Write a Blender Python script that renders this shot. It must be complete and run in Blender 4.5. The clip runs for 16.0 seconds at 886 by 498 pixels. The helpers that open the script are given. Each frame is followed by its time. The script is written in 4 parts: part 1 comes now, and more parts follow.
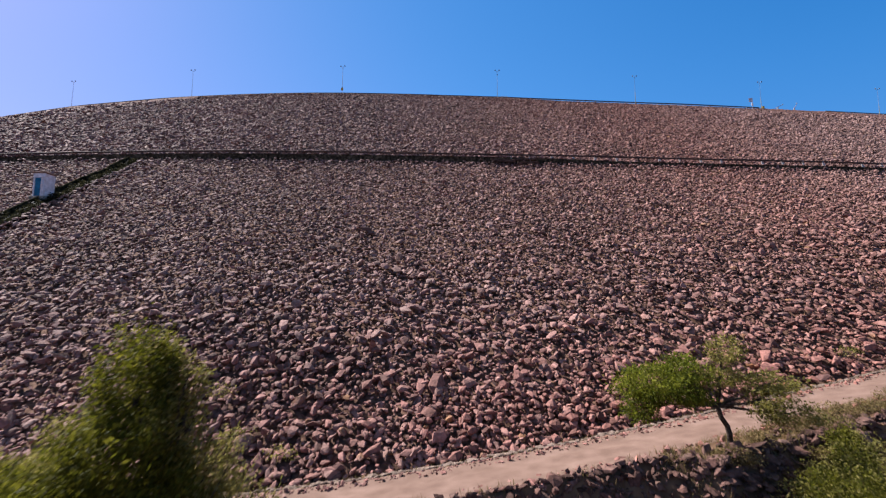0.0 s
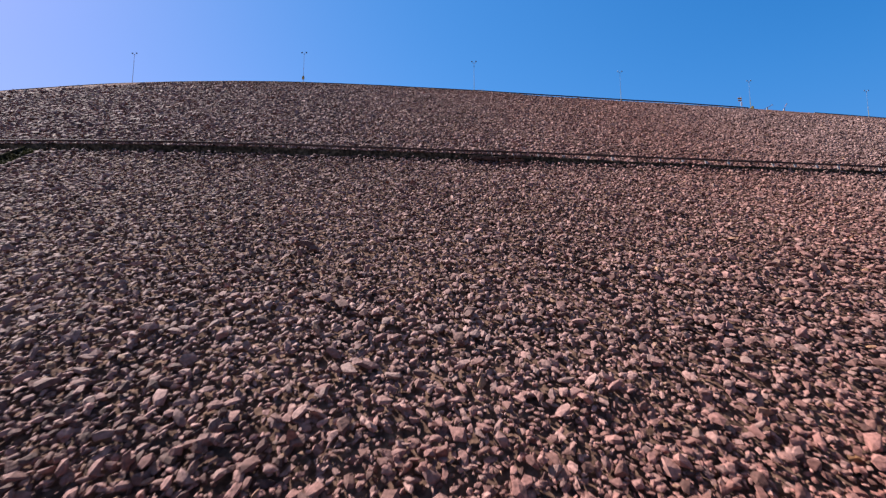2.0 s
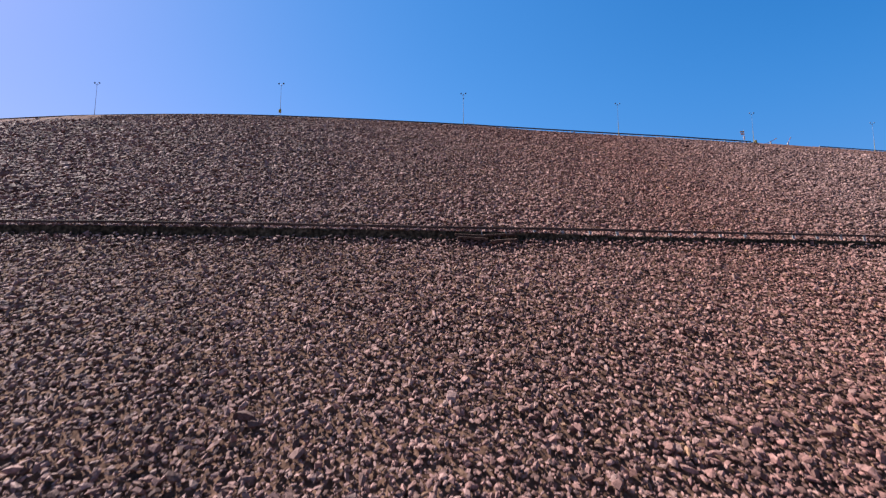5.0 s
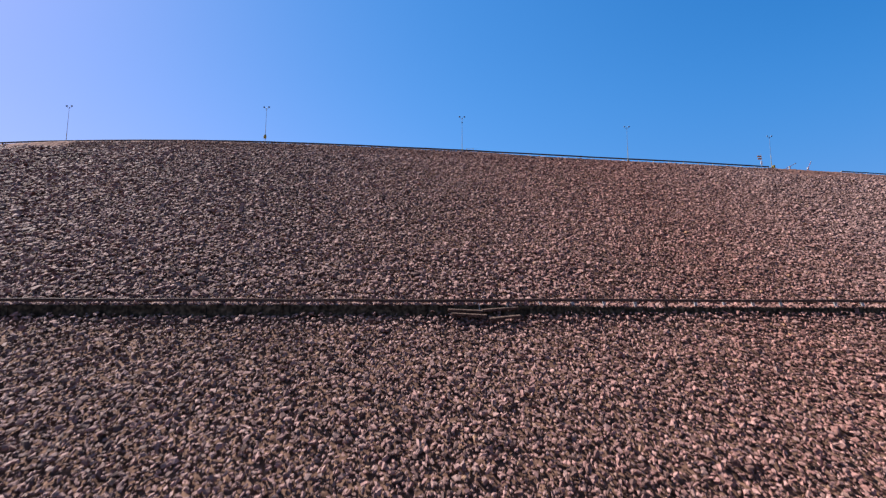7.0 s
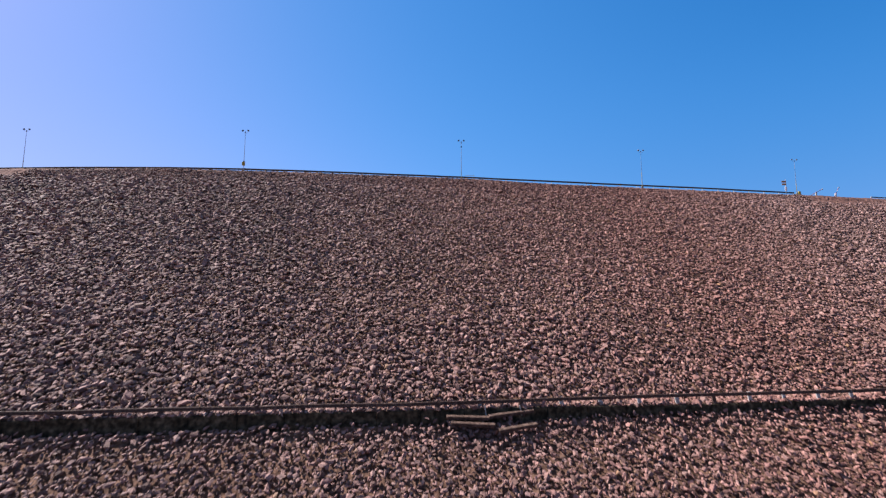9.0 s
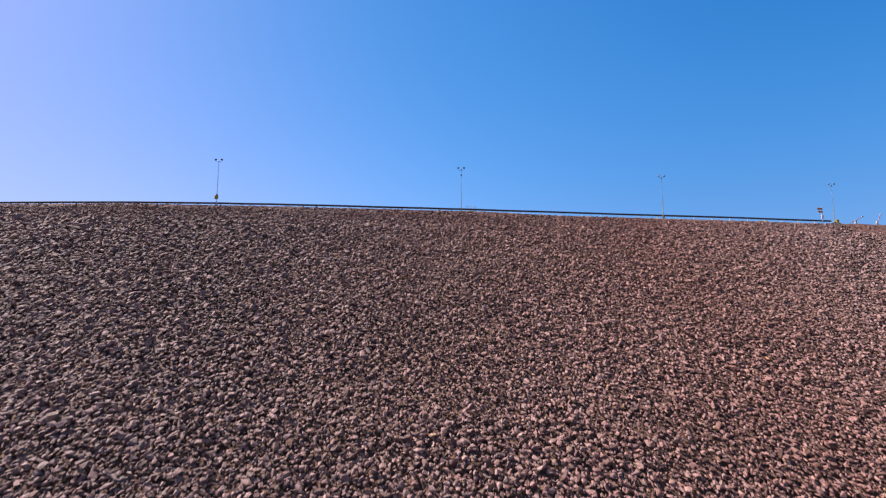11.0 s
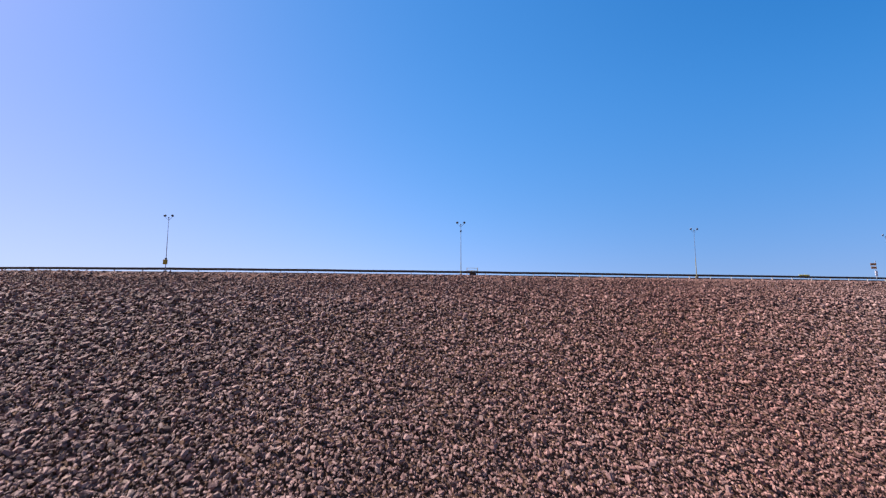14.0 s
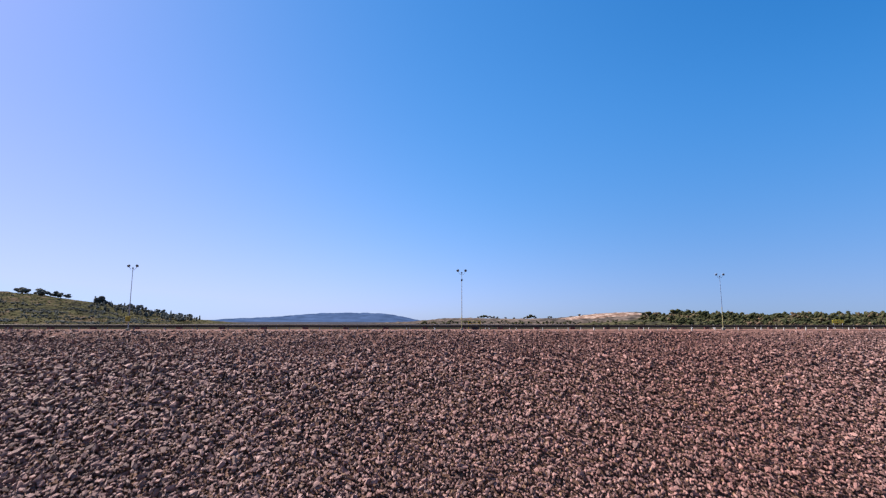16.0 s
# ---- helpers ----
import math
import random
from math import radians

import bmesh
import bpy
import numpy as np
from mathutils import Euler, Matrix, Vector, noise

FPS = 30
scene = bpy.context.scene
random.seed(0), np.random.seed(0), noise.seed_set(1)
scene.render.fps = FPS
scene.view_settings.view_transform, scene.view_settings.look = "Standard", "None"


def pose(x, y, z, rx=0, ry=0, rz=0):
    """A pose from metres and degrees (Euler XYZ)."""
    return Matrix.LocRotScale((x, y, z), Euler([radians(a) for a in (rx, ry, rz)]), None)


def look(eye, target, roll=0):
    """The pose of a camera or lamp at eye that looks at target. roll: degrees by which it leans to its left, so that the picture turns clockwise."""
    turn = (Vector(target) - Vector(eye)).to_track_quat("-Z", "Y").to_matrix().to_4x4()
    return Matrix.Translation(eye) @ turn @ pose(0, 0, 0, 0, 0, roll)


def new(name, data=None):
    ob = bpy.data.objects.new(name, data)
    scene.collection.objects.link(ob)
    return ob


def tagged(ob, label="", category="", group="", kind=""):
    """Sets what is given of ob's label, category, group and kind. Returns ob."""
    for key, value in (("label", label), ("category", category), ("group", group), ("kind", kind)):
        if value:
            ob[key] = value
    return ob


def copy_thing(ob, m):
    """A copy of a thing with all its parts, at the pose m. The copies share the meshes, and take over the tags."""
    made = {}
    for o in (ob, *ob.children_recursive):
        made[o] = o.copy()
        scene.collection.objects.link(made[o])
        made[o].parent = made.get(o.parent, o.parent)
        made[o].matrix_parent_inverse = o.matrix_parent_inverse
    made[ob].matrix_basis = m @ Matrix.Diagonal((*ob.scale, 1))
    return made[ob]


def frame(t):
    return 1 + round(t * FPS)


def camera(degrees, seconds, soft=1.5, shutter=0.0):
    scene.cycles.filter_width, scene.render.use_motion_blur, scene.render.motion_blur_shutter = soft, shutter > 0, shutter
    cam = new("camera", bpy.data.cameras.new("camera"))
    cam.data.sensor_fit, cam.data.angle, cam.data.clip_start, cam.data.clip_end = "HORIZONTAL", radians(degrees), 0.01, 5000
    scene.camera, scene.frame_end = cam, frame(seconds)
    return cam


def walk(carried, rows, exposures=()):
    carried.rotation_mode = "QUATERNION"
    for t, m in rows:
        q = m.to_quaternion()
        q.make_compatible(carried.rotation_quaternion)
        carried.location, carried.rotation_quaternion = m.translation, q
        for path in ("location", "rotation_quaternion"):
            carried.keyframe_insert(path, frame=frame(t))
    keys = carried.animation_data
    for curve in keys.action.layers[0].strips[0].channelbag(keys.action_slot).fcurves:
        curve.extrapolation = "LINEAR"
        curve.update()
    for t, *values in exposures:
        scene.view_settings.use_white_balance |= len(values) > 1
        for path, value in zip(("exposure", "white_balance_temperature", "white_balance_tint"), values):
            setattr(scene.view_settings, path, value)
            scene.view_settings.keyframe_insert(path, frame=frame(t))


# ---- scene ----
cam = camera(80.58, 16.0, soft=1.25, shutter=0.5)
PATH = [
    (0.0, (-5.14, -160.50, -9.41), (-8.94, -111.06, -2.97), 0.11),
    (0.5, (-5.26, -157.79, -8.48), (-8.52, -108.31, -2.06), 0.09),
    (1.0, (-5.39, -154.52, -7.59), (-8.01, -105.00, -1.19), 0.09),
    (1.5, (-5.50, -150.83, -6.81), (-7.42, -101.28, -0.37), 0.07),
    (2.0, (-5.48, -146.85, -5.75), (-6.75, -97.29, 0.69), 0.04),
    (2.5, (-5.37, -143.34, -4.19), (-6.29, -93.76, 2.19), -0.01),
    (3.0, (-5.34, -141.36, -2.19), (-5.90, -91.77, 4.17), -0.07),
    (3.5, (-5.28, -140.81, 0.16), (-5.70, -91.22, 6.50), -0.05),
    (4.0, (-5.22, -140.78, 2.54), (-5.60, -91.19, 8.96), 0.01),
    (4.5, (-4.98, -140.10, 4.98), (-5.36, -90.52, 11.45), 0.02),
    (5.0, (-4.64, -138.87, 7.46), (-5.04, -89.30, 13.96), 0.02),
    (5.5, (-4.25, -137.20, 9.98), (-4.70, -87.63, 16.48), 0.02),
    (6.0, (-3.90, -135.18, 12.51), (-4.39, -85.61, 19.01), 0.04),
    (6.5, (-3.66, -132.92, 15.03), (-4.17, -83.35, 21.54), 0.10),
    (7.0, (-3.59, -130.51, 17.54), (-4.11, -80.94, 24.06), 0.18),
    (7.5, (-3.63, -127.86, 20.03), (-4.10, -78.28, 26.52), 0.10),
    (8.0, (-3.89, -125.17, 22.49), (-4.15, -75.59, 28.97), 0.14),
    (8.5, (-3.98, -122.36, 24.82), (-4.14, -72.81, 31.47), 0.19),
    (9.0, (-3.69, -119.47, 27.19), (-3.97, -69.93, 33.93), 0.14),
    (9.5, (-3.37, -116.55, 29.80), (-3.78, -67.01, 36.52), 0.08),
    (10.0, (-3.07, -113.62, 32.55), (-3.57, -64.07, 39.18), 0.03),
    (10.5, (-2.81, -110.70, 35.36), (-3.39, -61.13, 41.88), 0.01),
    (11.0, (-2.63, -107.79, 38.14), (-3.24, -58.21, 44.56), -0.00),
    (11.5, (-2.56, -104.92, 40.81), (-3.15, -55.33, 47.17), -0.02),
    (12.0, (-2.65, -102.11, 43.27), (-3.15, -52.52, 49.66), -0.05),
    (12.5, (-2.77, -99.46, 45.75), (-3.13, -49.88, 52.16), -0.00),
    (13.0, (-2.96, -96.90, 48.25), (-3.18, -47.31, 54.66), -0.01),
    (13.5, (-3.17, -94.42, 50.74), (-3.24, -44.82, 57.07), 0.03),
    (14.0, (-3.26, -92.10, 53.07), (-3.27, -42.50, 59.33), 0.04),
    (14.5, (-3.22, -89.75, 55.27), (-3.20, -40.15, 61.62), 0.05),
    (15.0, (-3.22, -87.43, 57.45), (-3.17, -37.85, 63.94), 0.09),
    (15.5, (-3.21, -85.30, 59.44), (-3.13, -35.75, 66.17), 0.09),
    (16.0, (-3.10, -83.35, 61.35), (-3.10, -33.83, 68.23), 0.09),
]
walk(cam, [(t, look(eye, target, roll)) for t, eye, target, roll in PATH])

# ---- light ----
ZENITH_SAT = 0.0
SUN_AZ, SUN_EL = -66.0, 46.0        # degrees left of the +y direction, and above the horizon
world = bpy.data.worlds.new("sky")
scene.world = world
world.use_nodes = True
wn, wl = world.node_tree.nodes, world.node_tree.links
wn.clear()
sky = wn.new("ShaderNodeTexSky")
sky.sky_type, sky.sun_disc = "NISHITA", False
sky.sun_elevation, sky.sun_rotation = radians(SUN_EL), radians(SUN_AZ)
sky.altitude, sky.air_density, sky.dust_density, sky.ozone_density = 1800, 1.0, 2.0, 3.0
tone = wn.new("ShaderNodeHueSaturation")
tone.inputs["Saturation"].default_value = 1.1
tint = wn.new("ShaderNodeVectorMath")
tint.operation = "MULTIPLY"
tint.inputs[1].default_value = (0.074, 0.090, 0.114)
back = wn.new("ShaderNodeBackground")
back.inputs["Strength"].default_value = 0.465
wout = wn.new("ShaderNodeOutputWorld")
wl.new(sky.outputs[0], tone.inputs["Color"])
wl.new(tone.outputs[0], tint.inputs[0])
deep = wn.new("ShaderNodeGamma")
deep.inputs["Gamma"].default_value = 1.2


def vector_step(operation, source, value):
    n = wn.new("ShaderNodeVectorMath")
    n.operation = operation
    wl.new(source, n.inputs[0])
    n.inputs[1].default_value = value
    return n


# a bright horizon that levels off, as a hazy low sky does
wl.new(tint.outputs[0], deep.inputs["Color"])
gain = vector_step("MULTIPLY", deep.outputs[0], (2.1, 3.5, 3.6))
fall = vector_step("MULTIPLY", deep.outputs[0], (3.2, 3.9, 2.35))
fall = vector_step("ADD", fall.outputs[0], (1, 1, 1))
level = wn.new("ShaderNodeVectorMath")
level.operation = "DIVIDE"
wl.new(gain.outputs[0], level.inputs[0])
wl.new(fall.outputs[0], level.inputs[1])
# the red of the haze grows towards the sun
haze = vector_step("POWER", level.outputs[0], (1.7, 1.0, 1.0))
thin = vector_step("MULTIPLY", haze.outputs[0], (6.4, 1.03, 1.05))
thick = vector_step("MULTIPLY", haze.outputs[0], (7.0, 0.0, 0.0))
thick = vector_step("ADD", thick.outputs[0], (1, 1, 1))
haze = wn.new("ShaderNodeVectorMath")
haze.operation = "DIVIDE"
wl.new(thin.outputs[0], haze.inputs[0])
wl.new(thick.outputs[0], haze.inputs[1])
haze = vector_step("MINIMUM", haze.outputs[0], (0.50, 0.9, 1.02))
# added: the unseen sky above the view is greyed to take blue out of the shade
over = wn.new("ShaderNodeTexCoord")
rise = wn.new("ShaderNodeSeparateXYZ")
wl.new(over.outputs["Generated"], rise.inputs[0])
zenith_sat = wn.new("ShaderNodeMapRange")
zenith_sat.interpolation_type = "SMOOTHSTEP"
zenith_sat.inputs["From Min"].default_value, zenith_sat.inputs["From Max"].default_value = 0.55, 0.92
zenith_sat.inputs["To Min"].default_value, zenith_sat.inputs["To Max"].default_value = 1.0, ZENITH_SAT
wl.new(rise.outputs["Z"], zenith_sat.inputs["Value"])
pale = wn.new("ShaderNodeHueSaturation")
wl.new(zenith_sat.outputs[0], pale.inputs["Saturation"])


def ramp(source, low, high):
    """0 to 1 as the source goes from low to high."""
    n = wn.new("ShaderNodeMapRange")
    n.interpolation_type = "SMOOTHSTEP"
    n.inputs["From Min"].default_value, n.inputs["From Max"].default_value = low, high
    wl.new(source, n.inputs["Value"])
    return n.outputs[0]


def tinted(source, factor, colour):
    """The source times colour, as far as factor says."""
    n = wn.new("ShaderNodeMix")
    n.data_type, n.blend_type = "RGBA", "MULTIPLY"
    wl.new(factor, n.inputs[0])
    wl.new(source, n.inputs[6])
    n.inputs[7].default_value = (*colour, 1)
    return n.outputs[2]


# the haze is warmer towards the sun, and thin and darker low down on the far side from it
sunward = wn.new("ShaderNodeVectorMath")
sunward.operation = "DOT_PRODUCT"
wl.new(over.outputs["Generated"], sunward.inputs[0])
sunward.inputs[1].default_value = (math.sin(radians(SUN_AZ)), math.cos(radians(SUN_AZ)), 0)
away = wn.new("ShaderNodeMath")
away.operation = "MULTIPLY"
wl.new(ramp(sunward.outputs["Value"], 0.65, -0.15), away.inputs[0])
wl.new(ramp(rise.outputs["Z"], 0.42, 0.0), away.inputs[1])
sky_colour = tinted(haze.outputs[0], away.outputs[0], (0.65, 0.74, 0.785))
warm = wn.new("ShaderNodeMath")
warm.operation = "MULTIPLY"
wl.new(ramp(sunward.outputs["Value"], 0.30, 0.90), warm.inputs[0])
wl.new(ramp(rise.outputs["Z"], -0.08, 0.30), warm.inputs[1])
sky_colour = tinted(sky_colour, warm.outputs[0], (1.25, 0.98, 0.98))
# high up on the far side from the sun the blue deepens
high = wn.new("ShaderNodeMath")
high.operation = "MULTIPLY"
wl.new(ramp(sunward.outputs["Value"], 0.25, -0.35), high.inputs[0])
wl.new(ramp(rise.outputs["Z"], 0.15, 0.55), high.inputs[1])
sky_colour = tinted(sky_colour, high.outputs[0], (0.76, 0.93, 0.96))
# the same unseen part of the sky is dimmed, to darken the fill light
dim = wn.new("ShaderNodeMapRange")
dim.inputs["From Min"].default_value, dim.inputs["From Max"].default_value = ZENITH_SAT, 1.0
dim.inputs["To Min"].default_value, dim.inputs["To Max"].default_value = 0.5, 1.0
wl.new(zenith_sat.outputs[0], dim.inputs["Value"])
wl.new(dim.outputs[0], pale.inputs["Value"])
wl.new(sky_colour, pale.inputs["Color"])
wl.new(pale.outputs[0], back.inputs["Color"])
wl.new(back.outputs[0], wout.inputs["Surface"])

sun = new("sun", bpy.data.lights.new("sun", "SUN"))
sun.data.energy, sun.data.angle, sun.data.color = 5.0, radians(0.53), (1.0, 0.965, 0.955)
az, el = radians(SUN_AZ), radians(SUN_EL)
to_sun = Vector((math.sin(az) * math.cos(el), math.cos(az) * math.cos(el), math.sin(el)))
sun.matrix_world = look(to_sun * 400, (0, 0, 0))
scene.view_settings.exposure = 1.21


# ---- materials ----
def material(name, stops, rough=0.9, scale=4.0, island=False, random_ob=False, noise_amount=0.35, bump=0.3,
             bump_scale=18.0, metal=0.0, stain_scale=0.06, stain=0.12, detail=5.0, shine=0.12, view_cast=False):
    """A procedural surface: a ramp of base colours, chosen by piece or by noise, with grain, stains and relief."""
    m = bpy.data.materials.new(name)
    m.use_nodes = True
    n, l = m.node_tree.nodes, m.node_tree.links
    p = n["Principled BSDF"]
    p.inputs["Roughness"].default_value, p.inputs["Metallic"].default_value = rough, metal
    p.inputs["Specular IOR Level"].default_value = shine
    co = n.new("ShaderNodeNewGeometry")
    grain = n.new("ShaderNodeTexNoise")
    grain.inputs["Scale"].default_value, grain.inputs["Detail"].default_value = scale, detail
    l.new(co.outputs["Position"], grain.inputs["Vector"])
    big = n.new("ShaderNodeTexNoise")
    big.inputs["Scale"].default_value, big.inputs["Detail"].default_value = stain_scale, 4
    l.new(co.outputs["Position"], big.inputs["Vector"])
    # value that picks the colour
    if island or random_ob:
        src = n.new("ShaderNodeObjectInfo").outputs["Random"] if random_ob else co.outputs["Random Per Island"]
    else:
        src = grain.outputs["Fac"]
    mix = n.new("ShaderNodeMath")
    mix.operation = "MULTIPLY_ADD"
    sub = n.new("ShaderNodeMath")
    sub.operation = "SUBTRACT"
    l.new(big.outputs["Fac"], sub.inputs[0])
    sub.inputs[1].default_value = 0.5
    l.new(sub.outputs[0], mix.inputs[0])
    mix.inputs[1].default_value = stain * 4
    l.new(src, mix.inputs[2])
    ramp = n.new("ShaderNodeValToRGB")
    e = ramp.color_ramp.elements
    while len(e) < len(stops):
        e.new(0.5)
    for k, (at, c) in enumerate(stops):
        e[k].position, e[k].color = at, (*c, 1)
    l.new(mix.outputs[0], ramp.inputs["Fac"])
    # grain lightens and darkens
    val = n.new("ShaderNodeMapRange")
    val.inputs["From Min"].default_value, val.inputs["From Max"].default_value = 0.3, 0.7
    val.inputs["To Min"].default_value, val.inputs["To Max"].default_value = 1 - noise_amount, 1 + noise_amount
    l.new(grain.outputs["Fac"], val.inputs["Value"])
    hsv = n.new("ShaderNodeHueSaturation")
    l.new(ramp.outputs["Color"], hsv.inputs["Color"])
    l.new(val.outputs[0], hsv.inputs["Value"])
    if view_cast:
        # the camera's colour cast put into the stone: greyer left, redder right
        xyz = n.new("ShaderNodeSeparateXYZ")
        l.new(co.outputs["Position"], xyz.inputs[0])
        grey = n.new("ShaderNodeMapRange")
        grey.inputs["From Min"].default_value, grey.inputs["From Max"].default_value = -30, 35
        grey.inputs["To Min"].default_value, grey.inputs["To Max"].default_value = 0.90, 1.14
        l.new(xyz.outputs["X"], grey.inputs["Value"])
        # redder towards the foot
        foot_red = n.new("ShaderNodeMapRange")
        foot_red.inputs["From Min"].default_value, foot_red.inputs["From Max"].default_value = -15, -7
        foot_red.inputs["To Min"].default_value, foot_red.inputs["To Max"].default_value = 1.2, 1.0
        l.new(xyz.outputs["Z"], foot_red.inputs["Value"])
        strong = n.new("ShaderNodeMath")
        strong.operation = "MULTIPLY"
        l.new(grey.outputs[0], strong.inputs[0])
        l.new(foot_red.outputs[0], strong.inputs[1])
        # the same cast, weakened again out towards the right abutment
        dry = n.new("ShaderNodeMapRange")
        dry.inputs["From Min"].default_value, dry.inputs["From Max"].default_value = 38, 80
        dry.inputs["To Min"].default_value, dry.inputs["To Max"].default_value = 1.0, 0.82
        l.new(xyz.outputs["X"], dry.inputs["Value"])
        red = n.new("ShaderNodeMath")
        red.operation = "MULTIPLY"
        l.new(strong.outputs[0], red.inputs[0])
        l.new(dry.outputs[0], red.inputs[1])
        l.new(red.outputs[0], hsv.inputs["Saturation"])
        # darker to the left: the view's falloff there, put into the colour
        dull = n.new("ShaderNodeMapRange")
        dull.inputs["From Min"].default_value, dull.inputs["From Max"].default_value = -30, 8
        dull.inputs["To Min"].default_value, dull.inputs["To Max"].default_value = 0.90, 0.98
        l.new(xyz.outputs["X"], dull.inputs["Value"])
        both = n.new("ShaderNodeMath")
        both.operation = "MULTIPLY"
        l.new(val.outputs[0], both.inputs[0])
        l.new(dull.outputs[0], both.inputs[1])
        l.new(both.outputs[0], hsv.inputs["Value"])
    l.new(hsv.outputs["Color"], p.inputs["Base Color"])
    if bump:
        fine = n.new("ShaderNodeTexNoise")
        fine.inputs["Scale"].default_value, fine.inputs["Detail"].default_value = bump_scale, 6
        l.new(co.outputs["Position"], fine.inputs["Vector"])
        b = n.new("ShaderNodeBump")
        b.inputs["Strength"].default_value, b.inputs["Distance"].default_value = bump, 0.05
        l.new(fine.outputs["Fac"], b.inputs["Height"])
        l.new(b.outputs["Normal"], p.inputs["Normal"])
    return m


ROCK = ((0.0, (0.086, 0.047, 0.040)), (0.20, (0.166, 0.089, 0.076)), (0.46, (0.240, 0.127, 0.111)), (0.60, (0.214, 0.134, 0.118)), (0.613, (0.261, 0.145, 0.089)),
        (0.63, (0.221, 0.138, 0.120)), (0.80, (0.276, 0.147, 0.128)), (1.0, (0.318, 0.190, 0.166)))
rock_mat = material("riprap_rock", ROCK, 0.84, 4.5, island=True, noise_amount=0.36, bump=0.8, bump_scale=7, shine=0.22, view_cast=True)
rock_piece_mat = material("riprap_rock_piece", ROCK, 0.84, 4.5, random_ob=True, noise_amount=0.36, bump=0.8, bump_scale=7, shine=0.22, view_cast=True)
# riprap colours cut by about half: the bank's shade put into the stone
shaded_rock_mat = material("shaded_bank_rock", [(at, (0.52 * r, 0.50 * g, 0.46 * b)) for at, (r, g, b) in ROCK], 0.84, 4.5, island=True, noise_amount=0.4, bump=0.8, bump_scale=7, shine=0.16)
rubble_mat = material("rubble_bed", ((0.25, (0.072, 0.038, 0.027)), (0.5, (0.128, 0.068, 0.048)), (0.75, (0.178, 0.102, 0.071))), 0.9, 2.2,
                      bump=1.0, bump_scale=5)
soil_mat = material("crest_soil", ((0.3, (0.115, 0.056, 0.044)), (0.55, (0.16, 0.080, 0.063)), (0.8, (0.205, 0.108, 0.086))), 0.95, 1.3, bump=0.6,
                    bump_scale=7)
road_mat = material("dirt_road", ((0.3, (0.149, 0.092, 0.070)), (0.55, (0.177, 0.112, 0.087)), (0.8, (0.205, 0.133, 0.106))), 0.95, 0.9, noise_amount=0.08,
                    bump=0.4, bump_scale=12, stain_scale=0.3)
ground_mat = material("dry_ground", ((0.25, (0.06, 0.036, 0.02)), (0.5, (0.115, 0.066, 0.04)), (0.8, (0.17, 0.10, 0.06))), 0.95, 0.5, bump=0.7,
                      bump_scale=5, stain_scale=0.04)
hill_mat = material("hill_grass", ((0.25, (0.029, 0.027, 0.023)), (0.42, (0.040, 0.038, 0.023)), (0.56, (0.053, 0.050, 0.026)), (0.72, (0.071, 0.051, 0.036))), 0.95, 0.16, noise_amount=0.5, bump=0.5,
                    bump_scale=0.6, stain_scale=0.02, stain=0.3, shine=0.0)
dry_hill_mat = material("dry_brown_hill", ((0.3, (0.045, 0.038, 0.034)), (0.5, (0.074, 0.058, 0.050)), (0.7, (0.115, 0.085, 0.072))), 0.95, 0.08, noise_amount=0.4, bump=0.4,
                        bump_scale=0.6, stain_scale=0.01, stain=0.25, shine=0.0)
# blue of the distance haze is put into this base colour
hazed_hill_mat = material("far_hill", ((0.3, (0.032, 0.054, 0.109)), (0.7, (0.044, 0.070, 0.137))), 0.95, 0.01, noise_amount=0.15, bump=0, stain_scale=0.003, shine=0.0)
scrub_plain_mat = material("scrub_plain", ((0.3, (0.016, 0.015, 0.012)), (0.5, (0.027, 0.024, 0.018)), (0.7, (0.044, 0.036, 0.027))), 0.95, 0.08, noise_amount=0.4, bump=0.4,
                           bump_scale=0.6, stain_scale=0.01, stain=0.25, shine=0.0)
# haze over the far plain, painted as a bluish base colour
hazed_plain_mat = material("far_plain", ((0.3, (0.034, 0.036, 0.046)), (0.7, (0.052, 0.050, 0.058))), 0.95, 0.02, noise_amount=0.3, bump=0, stain_scale=0.004, shine=0.0)
cut_mat = material("bare_cut_earth", ((0.3, (0.126, 0.068, 0.047)), (0.5, (0.193, 0.120, 0.090)), (0.7, (0.302, 0.224, 0.183))), 0.95, 0.12, bump=0.3, bump_scale=1.0)
zinc_mat = material("weathered_zinc", ((0.3, (0.045, 0.035, 0.030)), (0.7, (0.078, 0.062, 0.052))), 0.75, 6.0, noise_amount=0.2, bump=0.1, bump_scale=30)
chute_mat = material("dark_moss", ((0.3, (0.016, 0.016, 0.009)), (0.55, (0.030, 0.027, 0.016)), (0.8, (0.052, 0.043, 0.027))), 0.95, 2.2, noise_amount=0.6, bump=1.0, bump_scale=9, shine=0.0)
rust_mat = material("brown_rusted_rail", ((0.3, (0.050, 0.030, 0.024)), (0.7, (0.101, 0.063, 0.052))), 0.7, 5.0, bump=0.2, bump_scale=30)
pale_post_mat = material("pale_post", ((0.3, (0.30, 0.28, 0.265)), (0.7, (0.45, 0.42, 0.40))), 0.6, 6.0, bump=0.1, bump_scale=30)
pole_mat = material("galvanised_pole", ((0.3, (0.26, 0.26, 0.28)), (0.7, (0.36, 0.36, 0.38))), 0.5, 8.0, bump=0)
# right-hand poles toned blue to sink into the sky behind them
sky_blend_pole_mat = material("sky_blend_pole", ((0.3, (0.16, 0.21, 0.31)), (0.7, (0.22, 0.28, 0.40))), 0.5, 8.0, bump=0)
